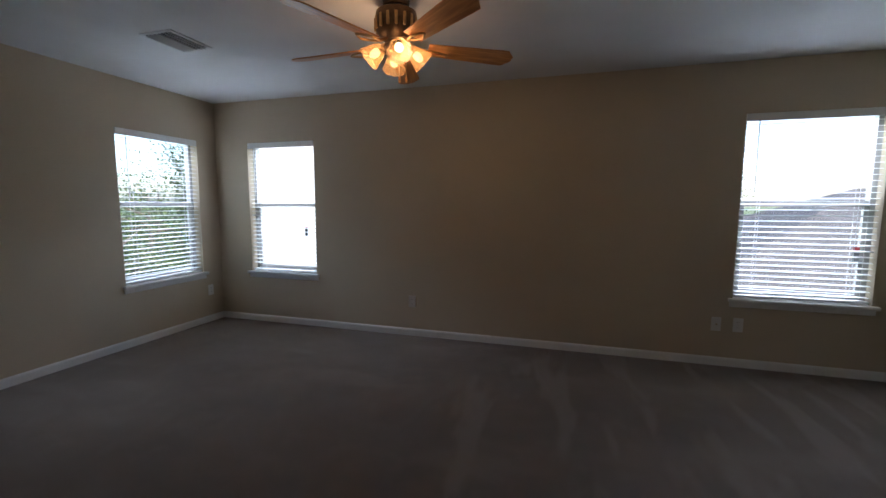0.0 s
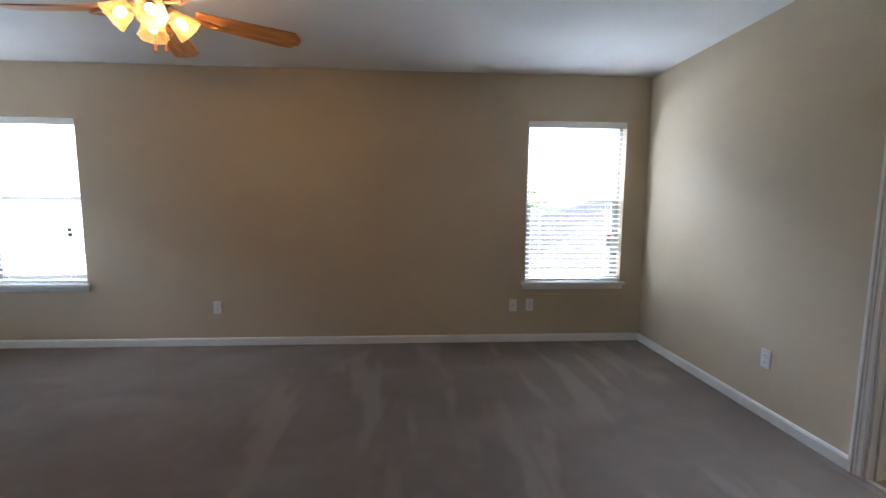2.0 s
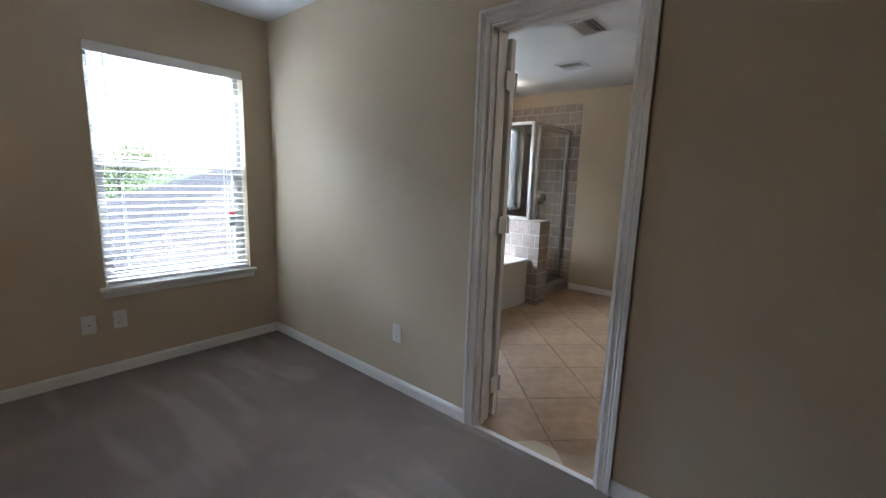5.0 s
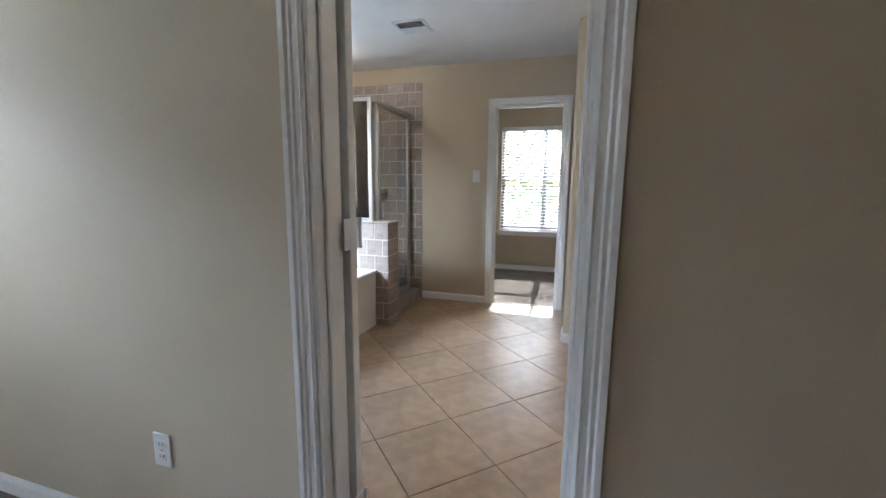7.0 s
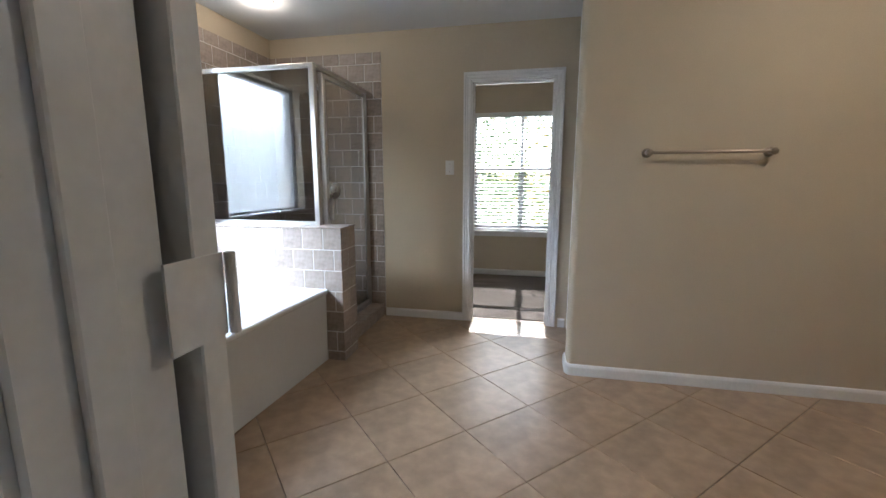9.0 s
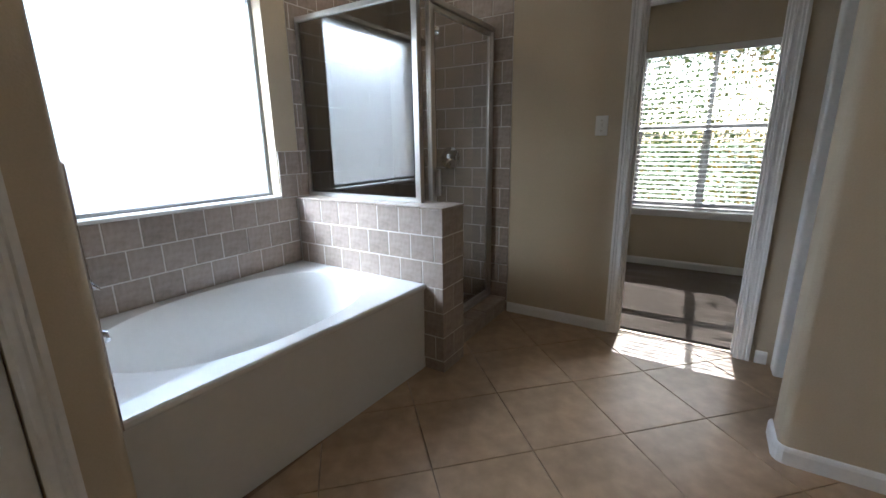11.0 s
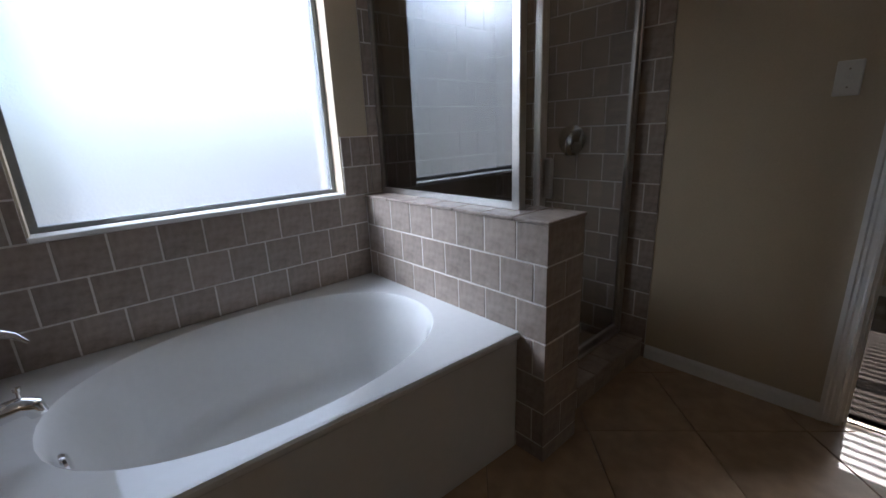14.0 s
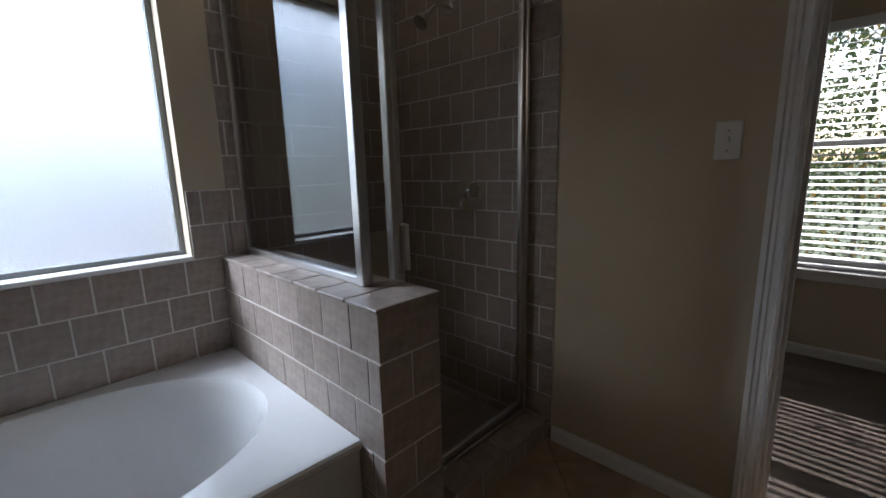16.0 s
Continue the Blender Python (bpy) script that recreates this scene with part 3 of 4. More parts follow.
# ---- outlets, switch ----
def plate(m, label, kind):
    ob = thing("wall_outlet" if kind != "switch" else "light_switch", m, label, "outlet" if kind != "switch" else "light switch", "wall plates")
    part("cover_plate", box(B(), -0.036, 0.036, -0.006, 0.0, -0.058, 0.058, 0.004, 2), PLASTIC, ob)
    if kind == "duplex":
        for z in (-0.021, 0.021):
            r = part("receptacle", box(B(), -0.017, 0.017, -0.008, -0.005, z - 0.014, z + 0.014, 0.0012), PLASTIC, ob)
            for x in (-0.007, 0.007):
                part("slot", box(B(), x - 0.0013, x + 0.0013, -0.0086, -0.0078, z - 0.003, z + 0.006), SLOT, r)
        part("screw", cyl(B(), (0, -0.0068, 0), (0, -0.005, 0), 0.003, seg=10), NICKEL, ob)
    elif kind == "jack":
        part("coax_jack", cyl(B(), (0, -0.016, 0), (0, -0.005, 0), 0.006, seg=12), BRASS, ob)
    else:
        t = part("toggle", box(B(), -0.005, 0.005, -0.02, -0.005, -0.004, 0.012, 0.0015), PLASTIC, ob)
        for z in (-0.03, 0.03):
            part("screw", cyl(B(), (0, -0.0068, z), (0, -0.005, z), 0.003, seg=10), NICKEL, ob)
    return ob


plate(pose(-0.045, YN, 0.352), "white duplex outlet low on the tan wall", "duplex")
plate(pose(2.81, YN, 0.355), "white duplex outlet under the window", "duplex")
plate(pose(2.652, YN, 0.352), "white cable jack plate under the window", "jack")
plate(pose(XW, 5.23, 0.36, 0, 0, 90), "white duplex outlet beside the corner", "duplex")
plate(pose(XD, 3.935, 0.367, 0, 0, -90), "white duplex outlet beside the doorway", "duplex")
plate(pose(XF, 3.662, 1.308, 0, 0, -90), "white toggle light switch beside the doorway", "switch")

# ---- ceiling fan ----
FX, FY, FZ = 0.492, 3.765, 2.195
FS = 1.06
FM = pose(FX, FY, FZ) @ Matrix.Diagonal((FS, FS, FS, 1))
FT = (HB - FZ) / FS
fan = thing("ceiling_fan", FM, "five-blade wooden ceiling fan with four lit glass shades", "ceiling fan")
part("canopy", lathe(B(), [(0.0, FT), (0.07, FT), (0.068, FT - 0.03), (0.03, FT - 0.055), (0.0, FT - 0.06)]), BRONZE, fan, smooth=True)
part("downrod", cyl(B(), (0, 0, 0.15), (0, 0, FT - 0.04), 0.012), BRONZE, fan)
part("motor_housing", lathe(B(), [(0.0, 0.215), (0.05, 0.21), (0.075, 0.20), (0.105, 0.18), (0.112, 0.14), (0.105, 0.085), (0.082, 0.055), (0.062, 0.035), (0.062, 0.02), (0.0, 0.018)]), BRONZE, fan, smooth=True)
for i in range(16):
    a = 2 * math.pi * i / 16
    part("vent_fin", box(B(), 0.098, 0.115, -0.008, 0.008, 0.085, 0.15, 0.003), BRASS, fan).matrix_local = pose(0, 0, 0, 0, 0, math.degrees(a))
part("switch_housing", lathe(B(), [(0.0, 0.02), (0.055, 0.018), (0.06, 0.0), (0.058, -0.03), (0.045, -0.045), (0.0, -0.05)]), BRONZE, fan, smooth=True)
for i in range(5):
    a = 104.7 + 72 * i
    bm = B()
    out = []
    for k in range(13):
        t = k / 12
        x = 0.17 + 0.49 * t
        half = 0.050 + 0.020 * t
        if t > 0.9:
            half *= math.sqrt(max(0.05, 1 - ((t - 0.9) / 0.105) ** 2))
        out.append((x, half))
    for z in (-0.003, 0.003):
        vs = [bm.verts.new((x, h, z)) for x, h in out] + [bm.verts.new((x, -h, z)) for x, h in out[::-1]]
        bm.faces.new(vs)
    bm.verts.ensure_lookup_table()
    n = len(out) * 2
    for k in range(n):
        bm.faces.new((bm.verts[k], bm.verts[(k + 1) % n], bm.verts[n + (k + 1) % n], bm.verts[n + k]))
    bl = part("blade", bm, WOOD, fan)
    bl.matrix_local = pose(0, 0, 0.012, 0, 0, a) @ pose(0, 0, 0, -14, 0, 0)
    bm = tube(B(), [(0.07, 0, 0.035), (0.12, 0, 0.01), (0.17, 0.022, 0.0), (0.22, 0.03, -0.006), (0.26, 0.012, -0.006), (0.275, 0, -0.006)], [0.009, 0.008, 0.006, 0.006, 0.006, 0.006], 8)
    tube(bm, [(0.12, 0, 0.01), (0.17, -0.022, 0.0), (0.22, -0.03, -0.006), (0.26, -0.012, -0.006), (0.275, 0, -0.006)], [0.008, 0.006, 0.006, 0.006, 0.006], 8)
    br = part("blade_bracket", bm, BRASS, fan, "scrolled antique brass bracket", smooth=True)
    br.matrix_local = pose(0, 0, 0, 0, 0, a)
for i in range(4):
    a = radians(29 + 90 * i)
    d = Vector((math.cos(a), math.sin(a), 0))
    arm = part("lamp_arm", tube(B(), [d * 0.04 + Vector((0, 0, -0.03)), d * 0.08 + Vector((0, 0, -0.012)), d * 0.10 + Vector((0, 0, -0.018))], [0.008, 0.008, 0.014], 10), BRONZE, fan, smooth=True)
    m = Matrix.Translation(d * 0.072 + Vector((0, 0, 0.006))) @ Vector(d * 0.75 + Vector((0, 0, -0.66))).to_track_quat("Z", "Y").to_matrix().to_4x4() @ Matrix.Scale(0.92, 4)
    bm = B()
    rows = [(0.021, 0.0), (0.032, 0.013), (0.048, 0.042), (0.057, 0.080), (0.069, 0.110)]
    seg = 32
    rings = [[bm.verts.new(m @ Vector(((r * (1 + 0.05 * math.cos(8 * 2 * math.pi * k / seg) * z / 0.1)) * math.cos(2 * math.pi * k / seg), (r * (1 + 0.05 * math.cos(8 * 2 * math.pi * k / seg) * z / 0.1)) * math.sin(2 * math.pi * k / seg), z))) for k in range(seg)] for r, z in rows + [(r - 0.003, z) for r, z in rows[::-1]]]
    for p, q in zip(rings, rings[1:]):
        for k in range(seg):
            bm.faces.new((p[k], p[(k + 1) % seg], q[(k + 1) % seg], q[k]))
    part("shade", bm, SHADE, fan, "fluted amber-lit glass shade", smooth=True).visible_shadow = False
    bm = B()
    bmesh.ops.create_uvsphere(bm, u_segments=16, v_segments=10, radius=0.024, matrix=m @ Matrix.Translation((0, 0, 0.06)) @ Matrix.Diagonal((1, 1, 1.4, 1)))
    bb = part("bulb", bm, BULB, fan, "glowing warm bulb", smooth=True)
    bb.visible_shadow = False
    lamp("fan_lamp", (FM @ m) @ Vector((0, 0, 0.06)), 0.48, (1.0, 0.60, 0.30))
for x, y, ln in ((0.035, -0.045, 0.115), (0.05, 0.01, 0.10)):
    ch = part("pull_chain", cyl(B(), (x, y, -0.04 - ln), (x, y, -0.04), 0.0014, seg=6), BRASS, fan)
    part("pull_knob", lathe(B(), [(0.0, 0.0), (0.006, 0.004), (0.008, 0.02), (0.003, 0.035), (0.0, 0.036)], Matrix.Translation((x, y, -0.075 - ln)), 12), WOOD, ch, smooth=True)


# ---- ceiling registers, downlight ----
def register(m, w, d, slats, label):
    ob = thing("ceiling_vent", m, label, "vent", "ceiling vents")
    bm = box(B(), -w / 2, w / 2, -d / 2, -d / 2 + 0.025, -0.008, 0, 0.002)
    box(bm, -w / 2, w / 2, d / 2 - 0.025, d / 2, -0.008, 0, 0.002)
    box(bm, -w / 2, -w / 2 + 0.025, -d / 2 + 0.025, d / 2 - 0.025, -0.008, 0, 0.002)
    box(bm, w / 2 - 0.025, w / 2, -d / 2 + 0.025, d / 2 - 0.025, -0.008, 0, 0.002)
    part("frame", bm, VENT, ob)
    # flat grey sheet painted as the shade of the duct opening
    part("backing", box(B(), -w / 2 + 0.025, w / 2 - 0.025, -d / 2 + 0.025, d / 2 - 0.025, -0.0015, 0), VENT_DARK, ob)
    for i in range(slats):
        y = -d / 2 + 0.03 + (d - 0.06) * (i + 0.5) / slats
        part("slat", box(B(), -w / 2 + 0.025, w / 2 - 0.025, -0.011, 0.011, -0.001, 0.001), VENT, ob).matrix_local = pose(0, y, -0.011, 38 if y < 0 else -38)
    return ob


register(pose(-1.185, 3.87, HB, 0, 0, 90), 0.34, 0.27, 6, "white louvred ceiling register in the bedroom")
register(pose(5.2, 3.43, HBB), 0.32, 0.22, 5, "white louvred ceiling register in the bathroom")
register(pose(6.1, 3.93, HBB, 0, 0, 90), 0.25, 0.25, 6, "square white ceiling diffuser in the bathroom")


def downlight(x, y, watts, label):
    dl = thing("downlight", pose(x, y, HBB), label, "downlight", "bathroom downlights")
    part("trim_ring", lathe(B(), [(0.062, 0.0), (0.092, 0.0), (0.09, -0.006), (0.064, -0.008), (0.062, 0.0)]), PLASTIC, dl, smooth=True)
    part("lens", lathe(B(), [(0.0, -0.0035), (0.063, -0.003), (0.063, -0.001), (0.0, -0.001)]), DOWN, dl, "glowing warm lens", smooth=True)
    lamp("downlight_lamp", (x, y, HBB - 0.06), watts, (1.0, 0.82, 0.62), 0.05)


downlight(6.42, 4.83, 0.5, "recessed lit downlight over the shower")
# unseen, added: stands in for warm light from the bathroom's south end
downlight(5.15, 1.45, 2.0, "unseen downlight added for warm light from the south side")

# ---- bathtub ----
tub = thing("bathtub", pose(0, 0, 0), "white acrylic oval garden tub set in an alcove", "bathtub")
RIM = 0.495
bm = B()
cx, cy = 5.475, 4.80
outer = []
N = 64
x0, x1, y0, y1 = TX0 - 0.004, TX1 - 0.003, TY0, YB - 0.003
SKEW = 0.068 / (x1 - x0)                                  # the front runs slightly askew


def on_rect(a):
    dx, dy = math.cos(a), math.sin(a)
    t = ((x1 - cx) if dx > 0 else (cx - x0)) / max(abs(dx), 1e-6)
    if dy > 0:
        t = min(t, (y1 - cy) / max(dy, 1e-6))
    elif SKEW * dx + dy < 0:
        t = min(t, (cy - y0 - SKEW * (x1 - cx)) / -(SKEW * dx + dy))
    return cx + dx * t, cy + dy * t


angles = sorted([2 * math.pi * i / N for i in range(N)] + [math.atan2(y - cy, x - cx) % (2 * math.pi) for x, y in ((x0, y0 + SKEW * (x1 - x0)), (x1, y0), (x0, y1), (x1, y1))])


def oval(a, rx, ry, e=2.2):
    c, s = math.cos(a), math.sin(a)
    k = (abs(c / rx) ** e + abs(s / ry) ** e) ** (-1 / e)
    return cx + c * k, cy + s * k


def ring(f):
    return [bm.verts.new(f(a)) for a in angles]


rows = [ring(lambda a: (*on_rect(a), RIM))]
for rx, ry, z in ((0.612, 0.412, RIM + 0.001), (0.603, 0.403, RIM + 0.001), (0.594, 0.394, RIM - 0.008), (0.580, 0.380, RIM - 0.05), (0.555, 0.355, RIM - 0.16), (0.525, 0.325, RIM - 0.28), (0.49, 0.29, RIM - 0.36), (0.44, 0.22, RIM - 0.395), (0.25, 0.11, RIM - 0.402)):
    rows.append(ring(lambda a: (*oval(a, rx, ry), z)))
for p, q in zip(rows, rows[1:]):
    for i in range(len(angles)):
        bm.faces.new((p[i], p[(i + 1) % len(angles)], q[(i + 1) % len(angles)], q[i]))
bm.faces.new(rows[-1])
part("basin", bm, TUB, tub, smooth=True)
bm = B()
prof = [(0.0, RIM + 0.0005), (-0.012, RIM - 0.001), (-0.018, RIM - 0.008), (-0.018, RIM - 0.022), (-0.010, RIM - 0.032), (-0.004, RIM - 0.04), (0.004, 0.03), (0.004, 0.0)]
rr = [[bm.verts.new((x, y0 + SKEW * (x1 - x) + d, z)) for d, z in prof] for x in (x0, x1)]
for k in range(len(prof) - 1):
    bm.faces.new((rr[0][k], rr[1][k], rr[1][k + 1], rr[0][k + 1]))
part("apron", bm, TUB, tub, "smooth white front skirt", smooth=True)
bm = lathe(B(), [(0.0, 0.0), (0.033, 0.0), (0.033, 0.006), (0.027, 0.012), (0.0, 0.014)], pose(4.915, 4.75, RIM - 0.075, 0, 80, 0))
part("overflow_plate", bm, CHROME, tub, smooth=True)
bm = lathe(B(), [(0.0, 0.0), (0.03, 0.0), (0.03, 0.003), (0.0, 0.005)], pose(5.13, 4.79, RIM - 0.401))
part("drain", bm, CHROME, tub, smooth=True)

fc = thing("tub_faucet", pose(TX0 + 0.004, 4.735, 0), "chrome tub spout and lever valve on the tiled wall", "faucet")
part("escutcheon", lathe(B(), [(0.0, 0.0), (0.078, 0.0), (0.078, 0.004), (0.06, 0.012), (0.03, 0.02), (0.028, 0.05), (0.0, 0.055)], pose(0, 0.03, 0.785, 0, 90, 0)), CHROME, fc, smooth=True)
part("lever", tube(B(), [(0.04, 0.03, 0.785), (0.065, 0.028, 0.795), (0.095, 0.022, 0.798), (0.125, 0.014, 0.785), (0.145, 0.008, 0.763)], [0.016, 0.014, 0.011, 0.008, 0.004], 14), CHROME, fc, "curved chrome lever", smooth=True)
part("spout", tube(B(), [(0.0, 0, 0.605), (0.02, 0, 0.607), (0.06, 0, 0.614), (0.10, 0, 0.618), (0.12, 0, 0.608), (0.126, 0, 0.588)], [0.03, 0.028, 0.024, 0.023, 0.022, 0.019], 16), CHROME, fc, smooth=True)
part("diverter", lathe(B(), [(0.0, 0.0), (0.004, 0.0), (0.004, 0.018), (0.008, 0.02), (0.008, 0.028), (0.0, 0.03)], Matrix.Translation((0.102, 0, 0.638)), 12), CHROME, fc, smooth=True)

# ---- half wall, curb, shower ----
HW0, HW1, HWY, HWZ = TX1 + 0.003, 6.372, 4.184, 0.893
half = tagged(part("wall_half", box(B(), HW0, HW1, HWY, YB, -0.01, HWZ), GROUT), "tiled half wall between tub and shower", "half wall", kind="structure")
curb = tagged(part("shower_curb", box(B(), HW1, XF, 4.262, 4.42, -0.01, 0.095), GROUT), "low tiled curb at the shower door", "curb", kind="structure")
GX, GY = 6.27, 4.39
TOP = 1.945
sh = thing("shower_enclosure", pose(0, 0, 0), "framed clear glass shower enclosure with a hinged door", "shower enclosure")
zb = HWZ + 0.0125
def bar(name, *a, mtl=None, label=""):
    return part(name, box(B(), *a, 0.003), mtl or ALU, sh, label)
bar("corner_post", GX - 0.018, GX + 0.018, GY - 0.018, GY + 0.018, zb, TOP)
bar("wall_channel", GX - 0.012, GX + 0.012, YB - 0.03, YB - 0.009, zb, TOP)
bar("bottom_rail", GX - 0.014, GX + 0.014, GY + 0.018, YB - 0.03, zb, zb + 0.026)
bar("top_rail", GX - 0.014, GX + 0.014, GY + 0.018, YB - 0.03, TOP - 0.03, TOP)
part("fixed_panel", box(B(), GX - 0.003, GX + 0.003, GY + 0.018, YB - 0.03, zb + 0.026, TOP - 0.03), SHOWER_DARKENED, sh, "glass panel darkened so the window's reflection stands out")
DX0 = HW1 + 0.028
bar("header", GX + 0.018, XF - 0.013, GY - 0.02, GY + 0.02, TOP - 0.03, TOP)
bar("hinge_post", HW1 + 0.002, HW1 + 0.024, GY - 0.016, GY + 0.016, 0.108, TOP - 0.03)
part("side_light", box(B(), GX + 0.018, HW1 + 0.002, GY - 0.003, GY + 0.003, zb, TOP - 0.03), SHOWER, sh, "narrow clear glass strip")
bar("strike_post", XF - 0.037, XF - 0.013, GY - 0.016, GY + 0.016, 0.108, TOP - 0.03)
bar("sill_track", HW1 + 0.026, XF - 0.039, GY - 0.02, GY + 0.02, 0.106, 0.126)
dr = part("door", box(B(), DX0 + 0.022, XF - 0.065, GY - 0.003, GY + 0.003, 0.16, TOP - 0.06), SHOWER, sh, "clear glass door")
for a in ((DX0, DX0 + 0.022, 0.13, TOP - 0.034), (XF - 0.065, XF - 0.043, 0.13, TOP - 0.034), (DX0 + 0.022, XF - 0.065, 0.13, 0.16), (DX0 + 0.022, XF - 0.065, TOP - 0.06, TOP - 0.034)):
    part("door_frame", box(B(), a[0], a[1], GY - 0.011, GY + 0.011, a[2], a[3], 0.003), ALU, dr)
part("pull_handle", box(B(), DX0 + 0.002, DX0 + 0.018, GY - 0.045, GY - 0.011, 0.93, 1.08, 0.006, 2), ALU, dr, "small metal pull")

vx = XF - 0.012
val = thing("shower_valve", pose(vx, 4.715, 1.115), "round chrome shower valve on the tiled wall", "shower valve")
part("escutcheon", lathe(B(), [(0.0, 0.0), (0.082, 0.0), (0.08, 0.008), (0.055, 0.022), (0.03, 0.03), (0.028, 0.055), (0.0, 0.058)], pose(0, 0, 0, 0, -90, 0)), CHROME, val, smooth=True)
part("lever", tube(B(), [(-0.05, 0, 0), (-0.06, 0, -0.03), (-0.055, 0, -0.075)], [0.012, 0.010, 0.006], 12), CHROME, val, smooth=True)
hd = thing("showerhead", pose(vx, 4.82, 1.985), "chrome shower head on a bent arm", "shower head")
part("flange", lathe(B(), [(0.0, 0.0), (0.03, 0.0), (0.028, 0.008), (0.0, 0.012)], pose(0, 0, 0, 0, -90, 0)), CHROME, hd, smooth=True)
part("arm", tube(B(), [(0, 0, 0), (-0.06, 0, 0.005), (-0.11, 0, -0.02), (-0.15, 0, -0.06)], [0.01] * 4, 12), CHROME, hd, smooth=True)
part("head", lathe(B(), [(0.0, 0.0), (0.012, 0.0), (0.016, 0.03), (0.034, 0.06), (0.034, 0.07), (0.0, 0.072)], Matrix.Translation((-0.145, 0, -0.055)) @ Vector((-0.7, 0, -0.7)).to_track_quat("Z", "Y").to_matrix().to_4x4()), CHROME, hd, smooth=True)

# ---- towel bar ----
tb = thing("towel_bar", pose(6.27, 0, 1.358), "brushed nickel towel bar on the tan wall", "towel bar")
for y in (2.365, 1.765):
    part("post", lathe(B(), [(0.0, 0.0), (0.026, 0.0), (0.026, 0.006), (0.014, 0.012), (0.012, 0.045), (0.018, 0.052), (0.018, 0.066), (0.010, 0.074), (0.0, 0.076)], pose(0, y, 0, 0, -90, 0)), NICKEL, tb, smooth=True)
part("bar", cyl(B(), (-0.058, 1.765, 0), (-0.058, 2.365, 0), 0.009), NICKEL, tb, smooth=True)

# ---- outside ----
gm = B()
bmesh.ops.create_grid(gm, x_segments=2, y_segments=2, size=1500, matrix=Matrix.Translation((0, 0, -3.2)))
tagged(part("ground", gm, GRASS), "grassy ground far below the windows", "ground", kind="structure")


def tree(m, height, spread, leaves, leaf, label, seed, girth=0.13):
    rng = random.Random(seed)
    ob = thing("tree", m, label, "tree", "trees outside the windows")
    bm = tube(B(), [(0, 0, 0), (0.05, 0.02, height * 0.3), (-0.04, 0.05, height * 0.6), (0.03, 0, height * 0.95)], [girth, girth * 0.77, girth * 0.46, 0.015], 9)
    tips = []
    for i in range(34):
        z = height * rng.uniform(0.25, 0.9)
        a = rng.uniform(0, 2 * math.pi)
        r = spread * rng.uniform(0.45, 1.0) * (1.15 - 0.6 * abs(z / height - 0.5))
        e = Vector((r * math.cos(a), r * math.sin(a), z + height * rng.uniform(0.0, 0.16)))
        mid = e * 0.5 + Vector((0, 0, z * 0.5 - 0.1))
        tube(bm, [(0, 0, z - 0.2), mid, e], [girth * 0.27, girth * 0.15, 0.005], 6)
        tips += [e, mid, e * 0.75 + Vector((0, 0, z * 0.25))]
    part("trunk", bm, BARK, ob)
    verts, faces = [], []
    for i in range(leaves):
        c = rng.choice(tips)
        p = c + Vector((rng.gauss(0, 1), rng.gauss(0, 1), rng.gauss(0, 1))) * spread * 0.16
        q = Euler((rng.uniform(0, 6.3), rng.uniform(0, 6.3), rng.uniform(0, 6.3))).to_matrix()
        s = rng.uniform(0.028, 0.06)
        k = len(verts)
        verts += [p + q @ Vector(v) * s for v in ((-1, 0, 0), (0, 0.5, 0.12), (1, 0, 0), (0, -0.5, 0.12))]
        faces.append((k, k + 1, k + 2, k + 3))
    me = bpy.data.meshes.new("crown")
    me.from_pydata(verts, [], faces)
    me.materials.append(leaf)
    cr = new("crown", me)
    cr.parent = ob
    return ob


k = 0
for x, y, h, s in ((12.9, 2.2, 9.6, 2.0), (13.4, 4.6, 7.6, 2.2), (14.6, 0.9, 9.0, 2.3), (17.5, 3.2, 9.5, 2.6), (18.5, 6.3, 9.0, 2.8), (18.0, -0.6, 9.0, 2.6)):
    k += 1
    tree(pose(x, y, -3.2), h, s, 8500, LEAF_Y if k % 2 else LEAF, "slender leafy tree with yellowing autumn foliage" if k % 2 else "slender leafy green tree behind the house", k, 0.055)
for x, y, h, s in ((-8.2, 8.4, 4.6, 1.8), (-9.2, 9.9, 5.0, 2.0), (-10.2, 11.9, 5.2, 2.0), (-10.8, 12.9, 7.6, 1.5), (-12.5, 7.6, 5.0, 2.2), (-11.0, 5.2, 4.4, 1.8), (-12.0, 12.5, 5.2, 2.2), (4.6, 21.5, 5.6, 2.2), (6.8, 23.5, 5.6, 2.4)):
    k += 1
    tree(pose(x, y, -3.2), h, s, 7000, LEAF, "green leafy tree seen over the fence", k)


